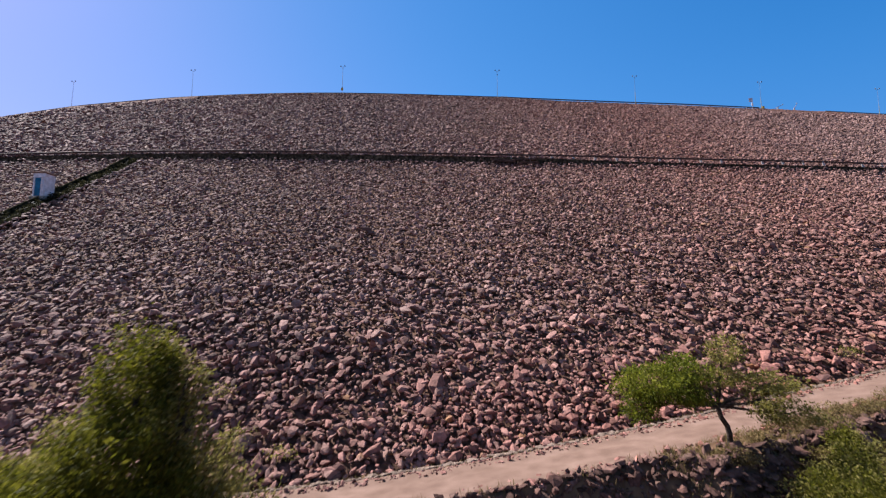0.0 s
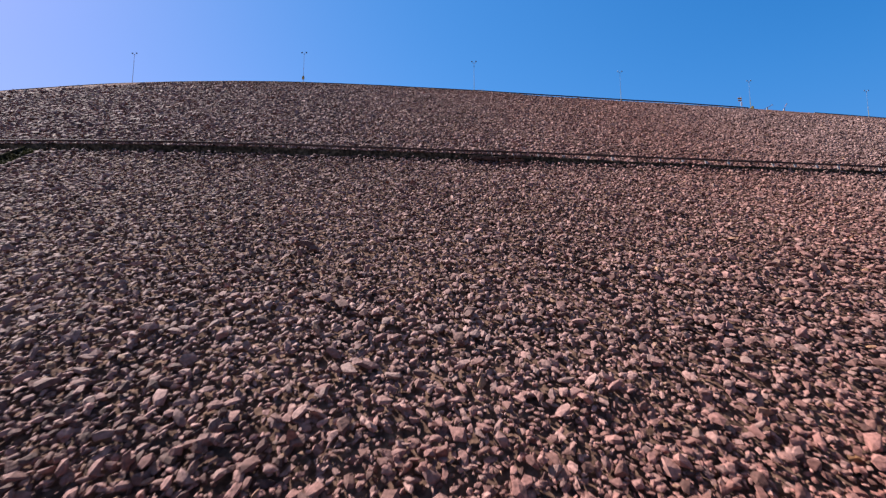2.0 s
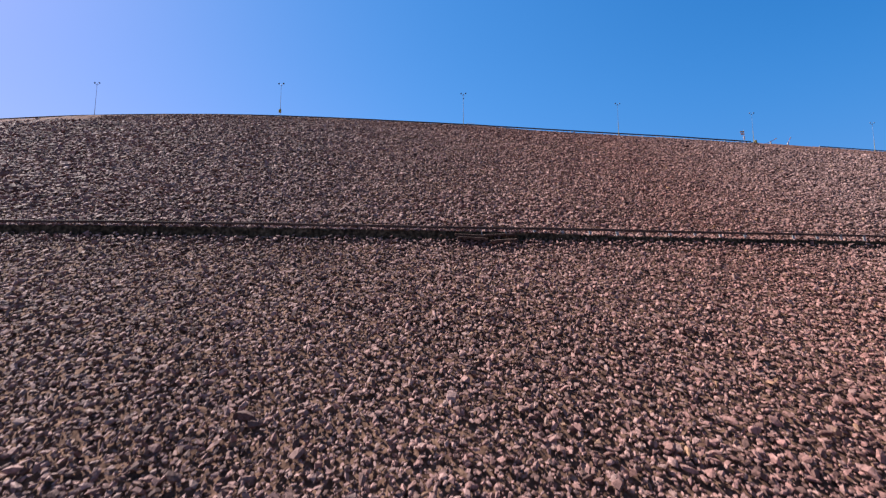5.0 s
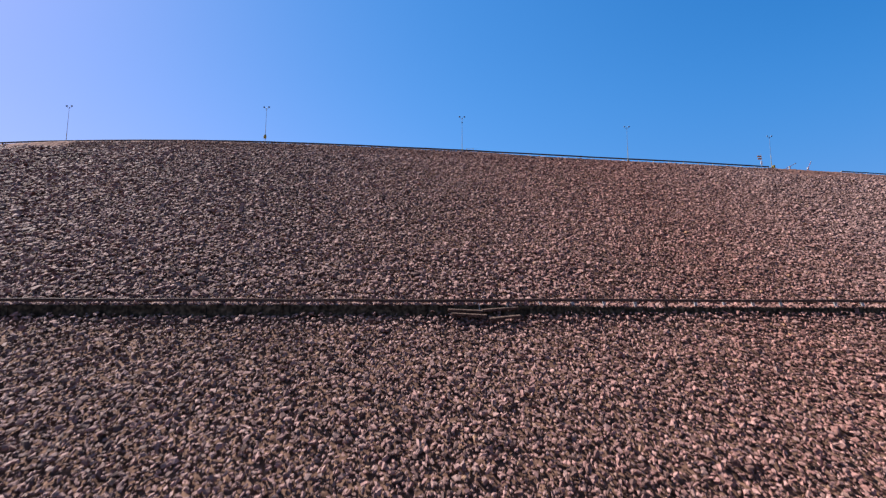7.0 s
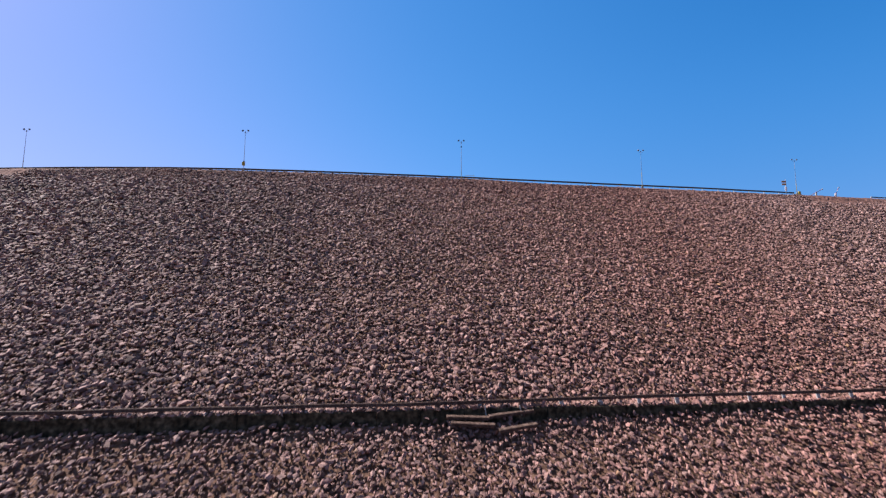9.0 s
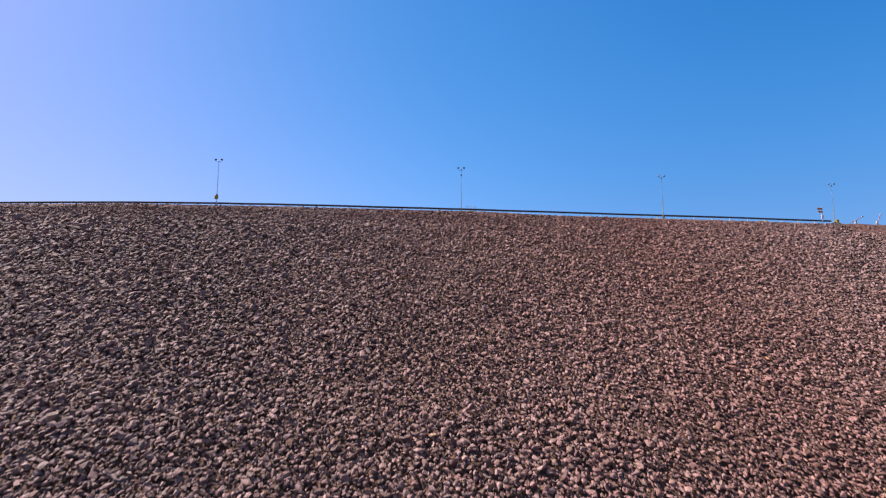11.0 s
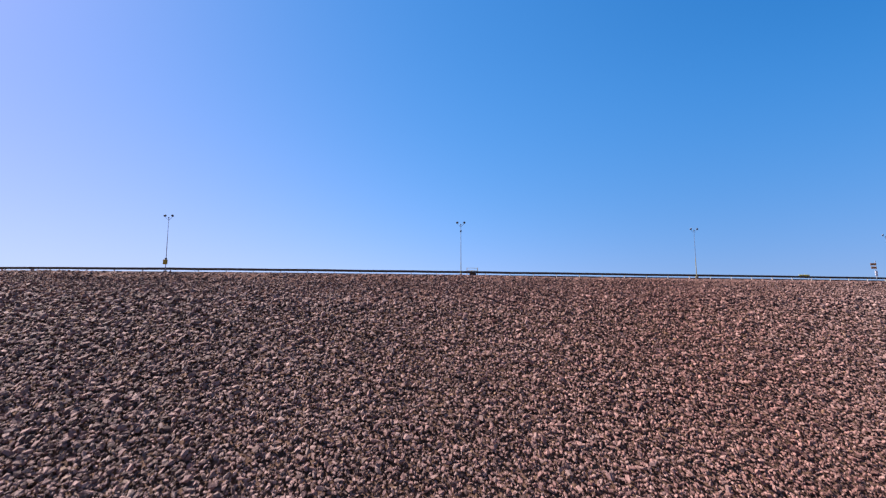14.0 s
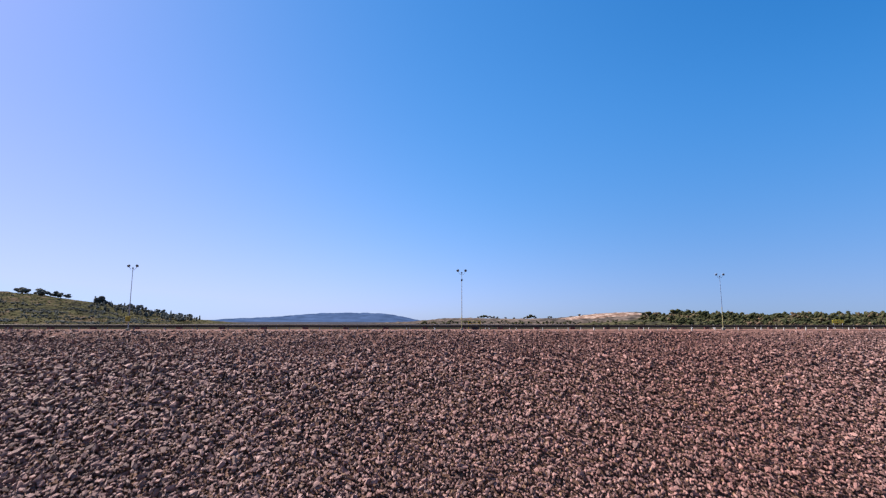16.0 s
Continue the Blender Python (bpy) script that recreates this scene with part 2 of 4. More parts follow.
lamp_mat = material("dark_lamp_housing", ((0.3, (0.035, 0.04, 0.055)), (0.7, (0.06, 0.065, 0.08))), 0.5, 8.0, bump=0)
edging_mat = material("pale_edging_stone", ((0.25, (0.100, 0.068, 0.053)), (0.5, (0.165, 0.117, 0.093)), (0.75, (0.230, 0.168, 0.136))), 0.9, 3.0, noise_amount=0.3, bump=0.8, bump_scale=10)
block_mat = material("reddish_block", ((0.3, (0.12, 0.06, 0.048)), (0.7, (0.20, 0.11, 0.09))), 0.9, 3.0, bump=0.3)
fallen_mat = material("grey_brown_beam", ((0.3, (0.060, 0.036, 0.028)), (0.7, (0.115, 0.072, 0.058))), 0.9, 3.0, bump=0.4)
lens_mat = material("lamp_glass", ((0.3, (0.06, 0.065, 0.07)), (0.7, (0.09, 0.095, 0.10))), 0.15, 8.0, bump=0)
yellow_mat = material("yellow_paint", ((0.3, (0.30, 0.205, 0.03)), (0.7, (0.42, 0.30, 0.05))), 0.55, 5.0, bump=0.1, noise_amount=0.2)
faded_mat = material("faded_yellow_paint", ((0.3, (0.25, 0.21, 0.09)), (0.7, (0.34, 0.29, 0.14))), 0.7, 5.0, bump=0.1, noise_amount=0.2)
sign_yellow_mat = material("bright_yellow_sign", ((0.3, (0.60, 0.50, 0.05)), (0.7, (0.72, 0.62, 0.08))), 0.5, 5.0, bump=0, noise_amount=0.1)
concrete_mat = material("weathered_concrete", ((0.3, (0.17, 0.155, 0.13)), (0.7, (0.30, 0.275, 0.24))), 0.9, 1.8, bump=0.5, bump_scale=14)
# near-black: deep shade on the berm's step, put into the wall colour
wall_shade_mat = material("shade_dark_concrete", ((0.3, (0.026, 0.020, 0.012)), (0.55, (0.052, 0.038, 0.023)), (0.8, (0.095, 0.070, 0.046))), 0.95, 2.2, noise_amount=0.6, bump=0.9,
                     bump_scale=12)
white_mat = material("white_render", ((0.3, (0.58, 0.54, 0.55)), (0.7, (0.72, 0.68, 0.69))), 0.85, 2.0, noise_amount=0.12, bump=0.2)
blue_mat = material("blue_door_paint", ((0.3, (0.012, 0.095, 0.17)), (0.7, (0.02, 0.15, 0.25))), 0.5, 3.0, noise_amount=0.15, bump=0.05)
roof_mat = material("brown_roof_slab", ((0.3, (0.13, 0.075, 0.055)), (0.7, (0.22, 0.13, 0.10))), 0.9, 3.0, bump=0.3)
orange_mat = material("orange_brown_board", ((0.3, (0.42, 0.19, 0.07)), (0.7, (0.55, 0.27, 0.11))), 0.6, 5.0, noise_amount=0.2, bump=0)
red_mat = material("red_paint", ((0.3, (0.42, 0.06, 0.04)), (0.7, (0.55, 0.10, 0.07))), 0.5, 5.0, bump=0)
bark_mat = material("dark_bark", ((0.3, (0.035, 0.026, 0.02)), (0.7, (0.085, 0.065, 0.05))), 0.95, 9.0, bump=0.9, bump_scale=25)


def leaf_material(name, stops, stain_scale=0.5, stain=0.2, island=True, scale=2.0, shine=0.12):
    m = material(name, stops, 0.6, scale, island=island, noise_amount=0.3, bump=0, stain_scale=stain_scale, stain=stain, shine=shine)
    n, l = m.node_tree.nodes, m.node_tree.links
    p = n["Principled BSDF"]
    tr = n.new("ShaderNodeBsdfTranslucent")
    mx = n.new("ShaderNodeMixShader")
    mx.inputs[0].default_value = 0.5
    l.new(p.inputs["Base Color"].links[0].from_socket, tr.inputs["Color"])
    l.new(p.outputs[0], mx.inputs[1])
    l.new(tr.outputs[0], mx.inputs[2])
    l.new(mx.outputs[0], n["Material Output"].inputs["Surface"])
    return m


leaf_mat = leaf_material("green_leaves", ((0.0, (0.048, 0.059, 0.006)), (0.5, (0.119, 0.136, 0.012)), (1.0, (0.221, 0.221, 0.027))))
bush_leaf_mat = leaf_material("olive_green_leaves", ((0.0, (0.037, 0.041, 0.005)), (0.5, (0.087, 0.090, 0.008)), (1.0, (0.170, 0.155, 0.020))))
dry_leaf_mat = leaf_material("olive_leaves", ((0.0, (0.12, 0.11, 0.022)), (0.5, (0.21, 0.185, 0.045)), (1.0, (0.34, 0.28, 0.10))))
wood_mat = leaf_material("far_woods", ((0.3, (0.061, 0.067, 0.036)), (0.45, (0.086, 0.091, 0.046)), (0.58, (0.118, 0.110, 0.055)), (0.72, (0.181, 0.116, 0.078))), 0.03, 0.2, False, 0.16, 0.0)
# foliage greyed and blued: distance haze put into the leaf colour
hazed_tree_mat = leaf_material("hill_trees", ((0.3, (0.091, 0.101, 0.105)), (0.45, (0.134, 0.141, 0.137)), (0.58, (0.174, 0.174, 0.151)), (0.72, (0.209, 0.188, 0.163))), 0.05, 0.15, False, 0.16, 0.0)
scrub_mat = leaf_material("olive_scrub", ((0.25, (0.053, 0.044, 0.044)), (0.45, (0.070, 0.066, 0.034)), (0.6, (0.097, 0.084, 0.039)), (0.75, (0.124, 0.084, 0.061))), 0.04, 0.3, False, 0.1, 0.0)
moss_leaf_mat = leaf_material("dark_moss_leaves", ((0.0, (0.010, 0.011, 0.005)), (0.5, (0.019, 0.019, 0.009)), (1.0, (0.034, 0.030, 0.016))))
grass_mat = leaf_material("dry_grass", ((0.0, (0.11, 0.085, 0.028)), (0.5, (0.19, 0.14, 0.058)), (1.0, (0.28, 0.20, 0.10))))


# ---- mesh helpers ----
def part(name, bm, mat, parent=None, label=""):
    """Links a bmesh as one mesh object, under a thing or a part if one is given."""
    me = bpy.data.meshes.new(name)
    bm.to_mesh(me)
    bm.free()
    me.materials.append(mat)
    ob = new(name, me)
    if parent:
        ob.parent = parent
    return tagged(ob, label) if label else ob


def mesh_of(name, verts, faces, mat, smooth=False):
    """An object from arrays of vertices and of equal-sized faces."""
    verts, faces = np.asarray(verts, np.float32), np.asarray(faces, np.int32)
    me = bpy.data.meshes.new(name)
    k = faces.shape[1]
    me.vertices.add(len(verts))
    me.vertices.foreach_set("co", verts.ravel())
    me.loops.add(faces.size)
    me.loops.foreach_set("vertex_index", faces.ravel())
    me.polygons.add(len(faces))
    me.polygons.foreach_set("loop_start", np.arange(len(faces), dtype=np.int32) * k)
    me.polygons.foreach_set("use_smooth", np.full(len(faces), smooth))
    me.update(calc_edges=True)
    me.materials.append(mat)
    return new(name, me)


def grid_faces(nu, nv):
    a = np.arange(nu * nv).reshape(nu, nv)
    return np.stack([a[:-1, :-1], a[1:, :-1], a[1:, 1:], a[:-1, 1:]], -1).reshape(-1, 4)


def box(size, at=(0, 0, 0), bevel=0.0, turn=None, bm=None):
    """A box with rounded edges, size and middle given; added to bm if one is given."""
    out = bm or bmesh.new()
    m = Matrix.LocRotScale(Vector(at), (turn or Euler((0, 0, 0))), Vector(size))
    made = bmesh.ops.create_cube(out, size=1.0, matrix=m)
    if bevel:
        edges = list({e for v in made["verts"] for e in v.link_edges})
        bmesh.ops.bevel(out, geom=edges, offset=bevel, segments=1, affect="EDGES")
    return out


def tube(points, radii, sides=8, bm=None):
    """A tapering round bar along points."""
    out = bm or bmesh.new()
    rings = []
    pts = [Vector(p) for p in points]
    for k, p in enumerate(pts):
        d = (pts[min(k + 1, len(pts) - 1)] - pts[max(k - 1, 0)]).normalized()
        u = d.orthogonal().normalized()
        w = d.cross(u)
        rings.append([out.verts.new(p + (u * math.cos(a) + w * math.sin(a)) * radii[k]) for a in (2 * math.pi * j / sides for j in range(sides))])
    for a, b in zip(rings, rings[1:]):
        for j in range(sides):
            out.faces.new((a[j], a[(j + 1) % sides], b[(j + 1) % sides], b[j]))
    out.faces.new(rings[0][::-1])
    out.faces.new(rings[-1])
    return out


def thing(name, at, label, category, group="", rz=0.0):
    e = new(name)
    e.empty_display_size = 0.3
    e.matrix_basis = pose(*at, 0, 0, rz)
    return tagged(e, label, category, group)


# ---- shape of the dam ----
CREST_X = np.array([-420, -300, -220, -172, -141, -105, -80, -57, -35, 0, 12, 45, 64, 100, 134, 200, 320, 420.0])
CREST_Y = np.array([105, 48, 17, 3.2, -3.4, -7.5, -8.2, -7.7, -5.4, -0.4, 1.7, 7.2, 10.1, 16.9, 23.5, 36.5, 61, 82.0])
CREST_Z = 60.0
_fx = np.arange(-420, 421, 2.0)
_fy = np.interp(_fx, CREST_X, CREST_Y)
for _ in range(12):
    _fy[1:-1] = 0.25 * _fy[:-2] + 0.5 * _fy[1:-1] + 0.25 * _fy[2:]


def crest_y(x):
    """The plan line of the crest's downstream lip."""
    return np.interp(x, _fx, _fy)


def lip_sink(x):
    """How far the soil of the lip is lowered in front of the rail, right of the middle, to fit the camera's view."""
    return 0.32 * np.clip((np.asarray(x) - 5) / 15, 0, 1) * np.clip((95 - np.asarray(x)) / 15, 0, 1)


def toe_y(x):
    """The plan line where the rockfill meets the stone edging of the road at its foot."""
    x = np.asarray(x, float)
    w = 45 * np.tanh(x / 45)
    return -126.02 + 0.30 * w + 0.0025 * w * w + 0.12 * (x - w)


def belly(x, v):
    """How far the lower slope swells above, or sags below, an even plane."""
    u, q = np.clip(x, -40, 40) / 20, (v - 95) / 20
    return np.clip((v - 69) / 6, 0, 1) * (0.71 - 0.72 * q * q + 0.45 * u + 0.16 * u * q)


def berm_z(x):
    """Height of the berm, which falls gently along the dam."""
    return 19.08 + 0.005 * np.clip(x, -60, 60)


def berm_sink(x):
    """How far the berm's outer edge is lowered towards the right abutment, to fit the camera's view."""
    return 0.24 * np.clip((np.asarray(x) - 6) / 14, 0, 1)


def face_z(x, y):
    """Height of the downstream face: upper slope, narrow berm with a walled step, its foot raised or lowered to fit the
    camera's view, lower slope.
    """
    v = crest_y(x) - y
    foot_fit = (0.30 + 0.12 * np.clip(np.asarray(x) / 40, 0, 1) - 0.50 * np.clip(0.45 - np.asarray(x) / 70, 0, 1)) * np.exp(-((v - 69) / 2.5) ** 2)
    low = 18.35 - 0.605 * (v - 68.5) + belly(x, v) + foot_fit
    return np.where(v < 0, CREST_Z, np.where(v < 66.8, CREST_Z - 0.6145 * v, np.where(v < 68.5, berm_z(x), low)))


def toe_z(x):
    return face_z(x, toe_y(x))


def bank_edge(x):
    """How far from the toe the road's bank breaks off."""
    return 6.1 + 1.9 * np.clip((x - 3) / 4, 0, 1)


def ground_z(x, y):
    """Height of the natural ground: the valley floor below the dam, the road bench at its foot, the plateau behind the crest."""
    x, y = np.broadcast_arrays(np.asarray(x, float), np.asarray(y, float))
    s = toe_y(x) - y
    zt = toe_z(np.clip(x, -60, 60))
    edge = bank_edge(x)
    bank = zt - np.clip(s - 5.8, 0, edge - 5.8) * 0.15 - np.clip(s - edge, 0, 1.4) * 1.9 - np.clip(s - edge - 1.4, 0, 6.8) * 0.25 - np.clip(s - 15, 0, 40) * 0.06
    low = np.where(s < 0, zt - 1.0 - 0.0 * s, np.where(s < 0.6, zt - 0.05, np.where(s < 6, zt - 0.05, bank)))
    low = low + 0.25 * np.clip((s - 7) / 4, 0, 1) * (np.sin(x * 0.9 + y * 0.37) + np.sin(y * 1.3 - x * 0.5))
    side = np.clip((np.abs(x) - 330) / 260, 0, 1)
    low = low + side * side * (3 - 2 * side) * 70
    up = np.clip((y - crest_y(np.clip(x, -420, 420)) + 60) / 56, 0, 1)
    return np.where(up > 0, (1 - up) * low + up * 57.2, low)


# ---- ground ----
gx = np.concatenate([[-4800, -3000, -1800, -1100, -700], np.arange(-480, -70, 20), np.arange(-70, 70.1, 1.0), np.arange(80, 481, 20), [700, 1100, 1800, 3000, 4800]])
gy = np.concatenate([[-4800, -3000, -1800, -1000, -600, -400, -300, -240, -200], np.arange(-185, -110, 0.6), np.arange(-108, 60, 6), [80, 120, 200, 400, 800, 1500, 2600, 4900]])
GX, GY = np.meshgrid(gx, gy, indexing="ij")
GZ = ground_z(GX, GY) + np.where((GY > -185) & (GY < toe_y(GX) - 7) & (np.abs(GX) < 70), np.random.uniform(-0.1, 0.1, GX.shape), 0)
ground = mesh_of("ground", np.stack([GX, GY, GZ], -1).reshape(-1, 3), grid_faces(len(gx), len(gy)), ground_mat)
tagged(ground, "dry earthen valley ground with sparse brown grass", "ground", kind="structure")

# ---- toe road ----
rx = np.arange(-66, 66.1, 1.0)
cross = np.array([0.1, 0.7, 1.2, 1.9, 2.4, 3.2, 4.0, 4.8, 5.5, 6.0])
lift = np.array([0.10, 0.14, 0.20, 0.10, 0.08, 0.12, 0.09, 0.07, 0.10, 0.0])
RX = np.repeat(rx[:, None], len(cross), 1)
RY = toe_y(RX) - cross[None, :] + np.random.uniform(-0.12, 0.12, RX.shape)
RZ = toe_z(RX) - 0.05 + lift[None, :] + np.random.uniform(-0.006, 0.006, RX.shape)
road = mesh_of("road", np.stack([RX, RY, RZ], -1).reshape(-1, 3), grid_faces(*RX.shape), road_mat, True)
tagged(road, "pale pinkish dirt track along the foot of the rockfill", "road", kind="structure")


# ---- dam faces ----
def face_sheet(name, xs, v0, v1, step, mat, rough, label, toe=False):
    """A rubble bed between two plan offsets from the crest lip (or down to the toe)."""
    if toe:
        n = int(62 / step)
        V = np.linspace(0, 1, n)[None, :]
        y0 = (crest_y(xs) - v0)[:, None]
        Y = y0 + (toe_y(xs)[:, None] - 0.2 - y0) * V
    else:
        Y = crest_y(xs)[:, None] - np.linspace(v0, v1, int((v1 - v0) / step) + 2)[None, :]
    X = np.repeat(xs[:, None], Y.shape[1], 1)
    Z = face_z(X, Y - (1e-4 if toe else -1e-4)) - 0.70 + np.random.uniform(-rough, rough, X.shape)
    ob = mesh_of(name, np.stack([X, Y, Z], -1).reshape(-1, 3), grid_faces(*X.shape), mat)
    return tagged(ob, label, "slope", kind="structure")


near_x = np.concatenate([np.arange(-420, -190, 6), np.arange(-190, 150, 1.0), np.arange(150, 421, 6)])
upper = face_sheet("slope_upper", near_x, 2.0, 66.8, 1.2, rubble_mat, 0.16, "upper rockfill slope of loose pinkish brown riprap")
low_x = np.concatenate([np.arange(-420, -100, 6), np.arange(-100, 110, 0.7), np.arange(110, 421, 6)])
lower = face_sheet("slope_lower", low_x, 68.52, 0, 1.0, rubble_mat, 0.16, "lower rockfill slope of coarse pinkish brown riprap", toe=True)

# berm: floor, outer step
bx = np.arange(-420, 421, 1.5)
prof = np.array([(66.3, 0.10), (66.8, 0.02), (67.4, 0.0), (68.2, 0.02), (68.44, -0.05), (68.5, -0.25)])
BX = np.repeat(bx[:, None], len(prof), 1)
BY = crest_y(BX) - prof[None, :, 0] + np.random.uniform(-0.05, 0.05, BX.shape)
BZ = berm_z(BX) + prof[None, :, 1] - berm_sink(BX) * np.array([0, 0, 0.4, 0.9, 1, 1])[None] + np.random.uniform(-0.04, 0.04, BX.shape)
berm = mesh_of("berm", np.stack([BX, BY, BZ], -1).reshape(-1, 3), grid_faces(*BX.shape), rubble_mat)
tagged(berm, "narrow dirt berm with a steep outer edge", "berm", kind="structure")

# crest: lip band of fine soil, road across the top, inner edge
LIP = prof = np.array([(8.0, -5.55), (6.0, -4.07), (4.4, -2.98), (3.2, -2.12), (2.6, -1.70), (2.0, -1.15), (1.4, -0.72), (0.8, -0.32), (0.3, -0.08), (-0.3, 0.0), (-1.5, 0.03), (-3.0, 0.0), (-5.0, 0.05), (-7.0, 0.02), (-9.5, 0.0), (-10.5, -0.3), (-16.0, -3.5)])
cx = np.concatenate([np.arange(-420, -190, 6), np.arange(-190, 150, 0.6), np.arange(150, 421, 6)])
CX = np.repeat(cx[:, None], len(prof), 1)
CY = crest_y(CX) - prof[None, :, 0] + np.random.uniform(-0.08, 0.08, CX.shape)
swell = 0.22 * np.exp(-((CX + 68) / 9) ** 2) + 0.18 * np.exp(-((CX + 95) / 12) ** 2) + 0.06 * np.sin(CX * 0.21) * np.sin(CX * 0.083 + 1)
CZ = CREST_Z + prof[None, :, 1] + np.random.uniform(-0.05, 0.05, CX.shape) + swell * (np.abs(prof[None, :, 0] - 0.2) < 1.3) - lip_sink(CX) * np.interp(prof[None, :, 0], (-0.9, 0.0, 2.0, 5.0), (0, 1, 1, 0))
crest = mesh_of("crest_road", np.stack([CX, CY, CZ], -1).reshape(-1, 3), grid_faces(*CX.shape), soil_mat)
tagged(crest, "reddish dirt road along the dam crest", "road", kind="structure")


# ---- rocks ----
def rock_shapes(count, seed, corners):
    """Broken blocks and slabs of about unit size, with worn corners and a few split faces, as arrays of vertices and triangles."""
    rnd = random.Random(seed)
    out = []
    for k in range(count):
        bm = bmesh.new()
        size = Vector((0.62, rnd.uniform(0.38, 0.56), rnd.uniform(0.19, 0.40)))
        cuts = [(Vector([rnd.gauss(0, 1) for _ in range(3)]).normalized(), rnd.uniform(0.52, 0.80)) for _ in range(3 if corners > 12 else 1)]
        square = rnd.uniform(4.0, 10.0)
        for j in range(corners):
            h = 1 - 2 * (j + 0.5) / corners
            a = j * 2.39996 + rnd.uniform(-0.5, 0.5)
            d = Vector((math.sqrt(1 - h * h) * math.cos(a), math.sqrt(1 - h * h) * math.sin(a), h))
            d = d / sum(abs(c) ** square for c in d) ** (1 / square) * rnd.uniform(0.72 if corners > 12 else 0.86, 1.06)
            for way, reach in cuts:
                over = d.dot(way) - reach
                if over > 0:
                    d -= way * over
            bm.verts.new((d.x * size.x, d.y * size.y, d.z * size.z))
        bmesh.ops.convex_hull(bm, input=bm.verts)
        bmesh.ops.delete(bm, geom=[v for v in bm.verts if not v.link_faces], context="VERTS")
        bmesh.ops.triangulate(bm, faces=bm.faces)
        bmesh.ops.recalc_face_normals(bm, faces=bm.faces)
        bm.verts.index_update()
        out.append((np.array([v.co[:] for v in bm.verts], np.float32), np.array([[v.index for v in f.verts] for f in bm.faces], np.int32)))
        bm.free()
    return out


SHAPES = rock_shapes(64, 5, 8)
FINE_SHAPES = rock_shapes(48, 6, 16)


def turns(rng, n, tilt):
    """Rotation matrices: a turn about the upright, most often with the long side down the slope, then a lean of up to about tilt radians."""
    a = np.where(rng.uniform(0, 1, n) < 0.6, rng.normal(np.pi / 2, 0.5, n), rng.uniform(0, 2 * np.pi, n))
    lean = np.abs(rng.normal(0, tilt, n))
    b = rng.uniform(0, 2 * np.pi, n)
    ca, sa = np.cos(a), np.sin(a)
    Rz = np.zeros((n, 3, 3))
    Rz[:, 0, 0], Rz[:, 0, 1], Rz[:, 1, 0], Rz[:, 1, 1], Rz[:, 2, 2] = ca, -sa, sa, ca, 1
    k = np.stack([np.cos(b), np.sin(b), 0 * b], 1)
    c, s = np.cos(lean), np.sin(lean)
    K = np.zeros((n, 3, 3))
    K[:, 0, 1], K[:, 0, 2], K[:, 1, 0], K[:, 1, 2], K[:, 2, 0], K[:, 2, 1] = -k[:, 2], k[:, 1], k[:, 2], -k[:, 0], -k[:, 1], k[:, 0]
    R = np.eye(3)[None] + s[:, None, None] * K + (1 - c)[:, None, None] * (K @ K)
    return R @ Rz


def rock_field(name, places, sizes, rng, mat, parent, label, tilt=0.45, pitch=0.0, shapes=SHAPES):
    """Many rocks, half bedded in the slope, joined into one mesh."""
    n = len(places)
    which = rng.integers(0, len(shapes), n)
    R = turns(rng, n, tilt)
    cp, sp = math.cos(pitch), math.sin(pitch)
    R = np.array([[1, 0, 0], [0, cp, -sp], [0, sp, cp]])[None] @ R
    stretch = rng.uniform(0.8, 1.25, (n, 3)) * np.array([1.16, 0.87, 0.95])
    V, F, base = [], [], 0
    out = np.array([0, -math.sin(1.57 * pitch), math.cos(1.57 * pitch)])
    for k, (sv, sf) in enumerate(shapes):
        i = np.where(which == k)[0]
        if not len(i):
            continue
        flat = np.cross(sv[sf[:, 1]] - sv[sf[:, 0]], sv[sf[:, 2]] - sv[sf[:, 0]])
        flat = np.einsum("nij,fj->nfi", R[i], flat / np.linalg.norm(flat, axis=1)[:, None]) @ out
        v = sv[None] * (sizes[i, None] * stretch[i])[:, None, :]
        v = np.einsum("nij,nkj->nki", R[i], v) + places[i][:, None, :]
        V.append(v.reshape(-1, 3))
        f = sf[None] + (base + np.arange(len(i)) * len(sv))[:, None, None]
        F.append(f[flat > -0.4])         # undersides that lie in the bed are left out
        base += len(i) * len(sv)
    ob = mesh_of(name, np.concatenate(V), np.concatenate(F), mat)
    ob.parent = parent
    return tagged(ob, label, kind="stuff")


def scatter(rng, x0, x1, s0, s1, step):
    """Jittered rows of places in a rectangle of x and plan offset."""
    nx, ns = int((x1 - x0) / step), int((s1 - s0) / step)
    X, S = np.meshgrid(x0 + (np.arange(nx) + 0.5) * step, s0 + (np.arange(ns) + 0.5) * step, indexing="ij")
    X = X + (np.arange(ns) % 2)[None, :] * step * 0.5
    X = X + rng.uniform(-0.48, 0.48, X.shape) * step
    S = S + rng.uniform(-0.48, 0.48, S.shape) * step
    return X.ravel(), S.ravel()


def rock_sizes(rng, n, middle, spread=0.34, top=2.6):
    return np.minimum(middle * np.exp(rng.normal(0, spread, n)), middle * top)


PITCH = math.radians(20)
rng = np.random.default_rng(11)
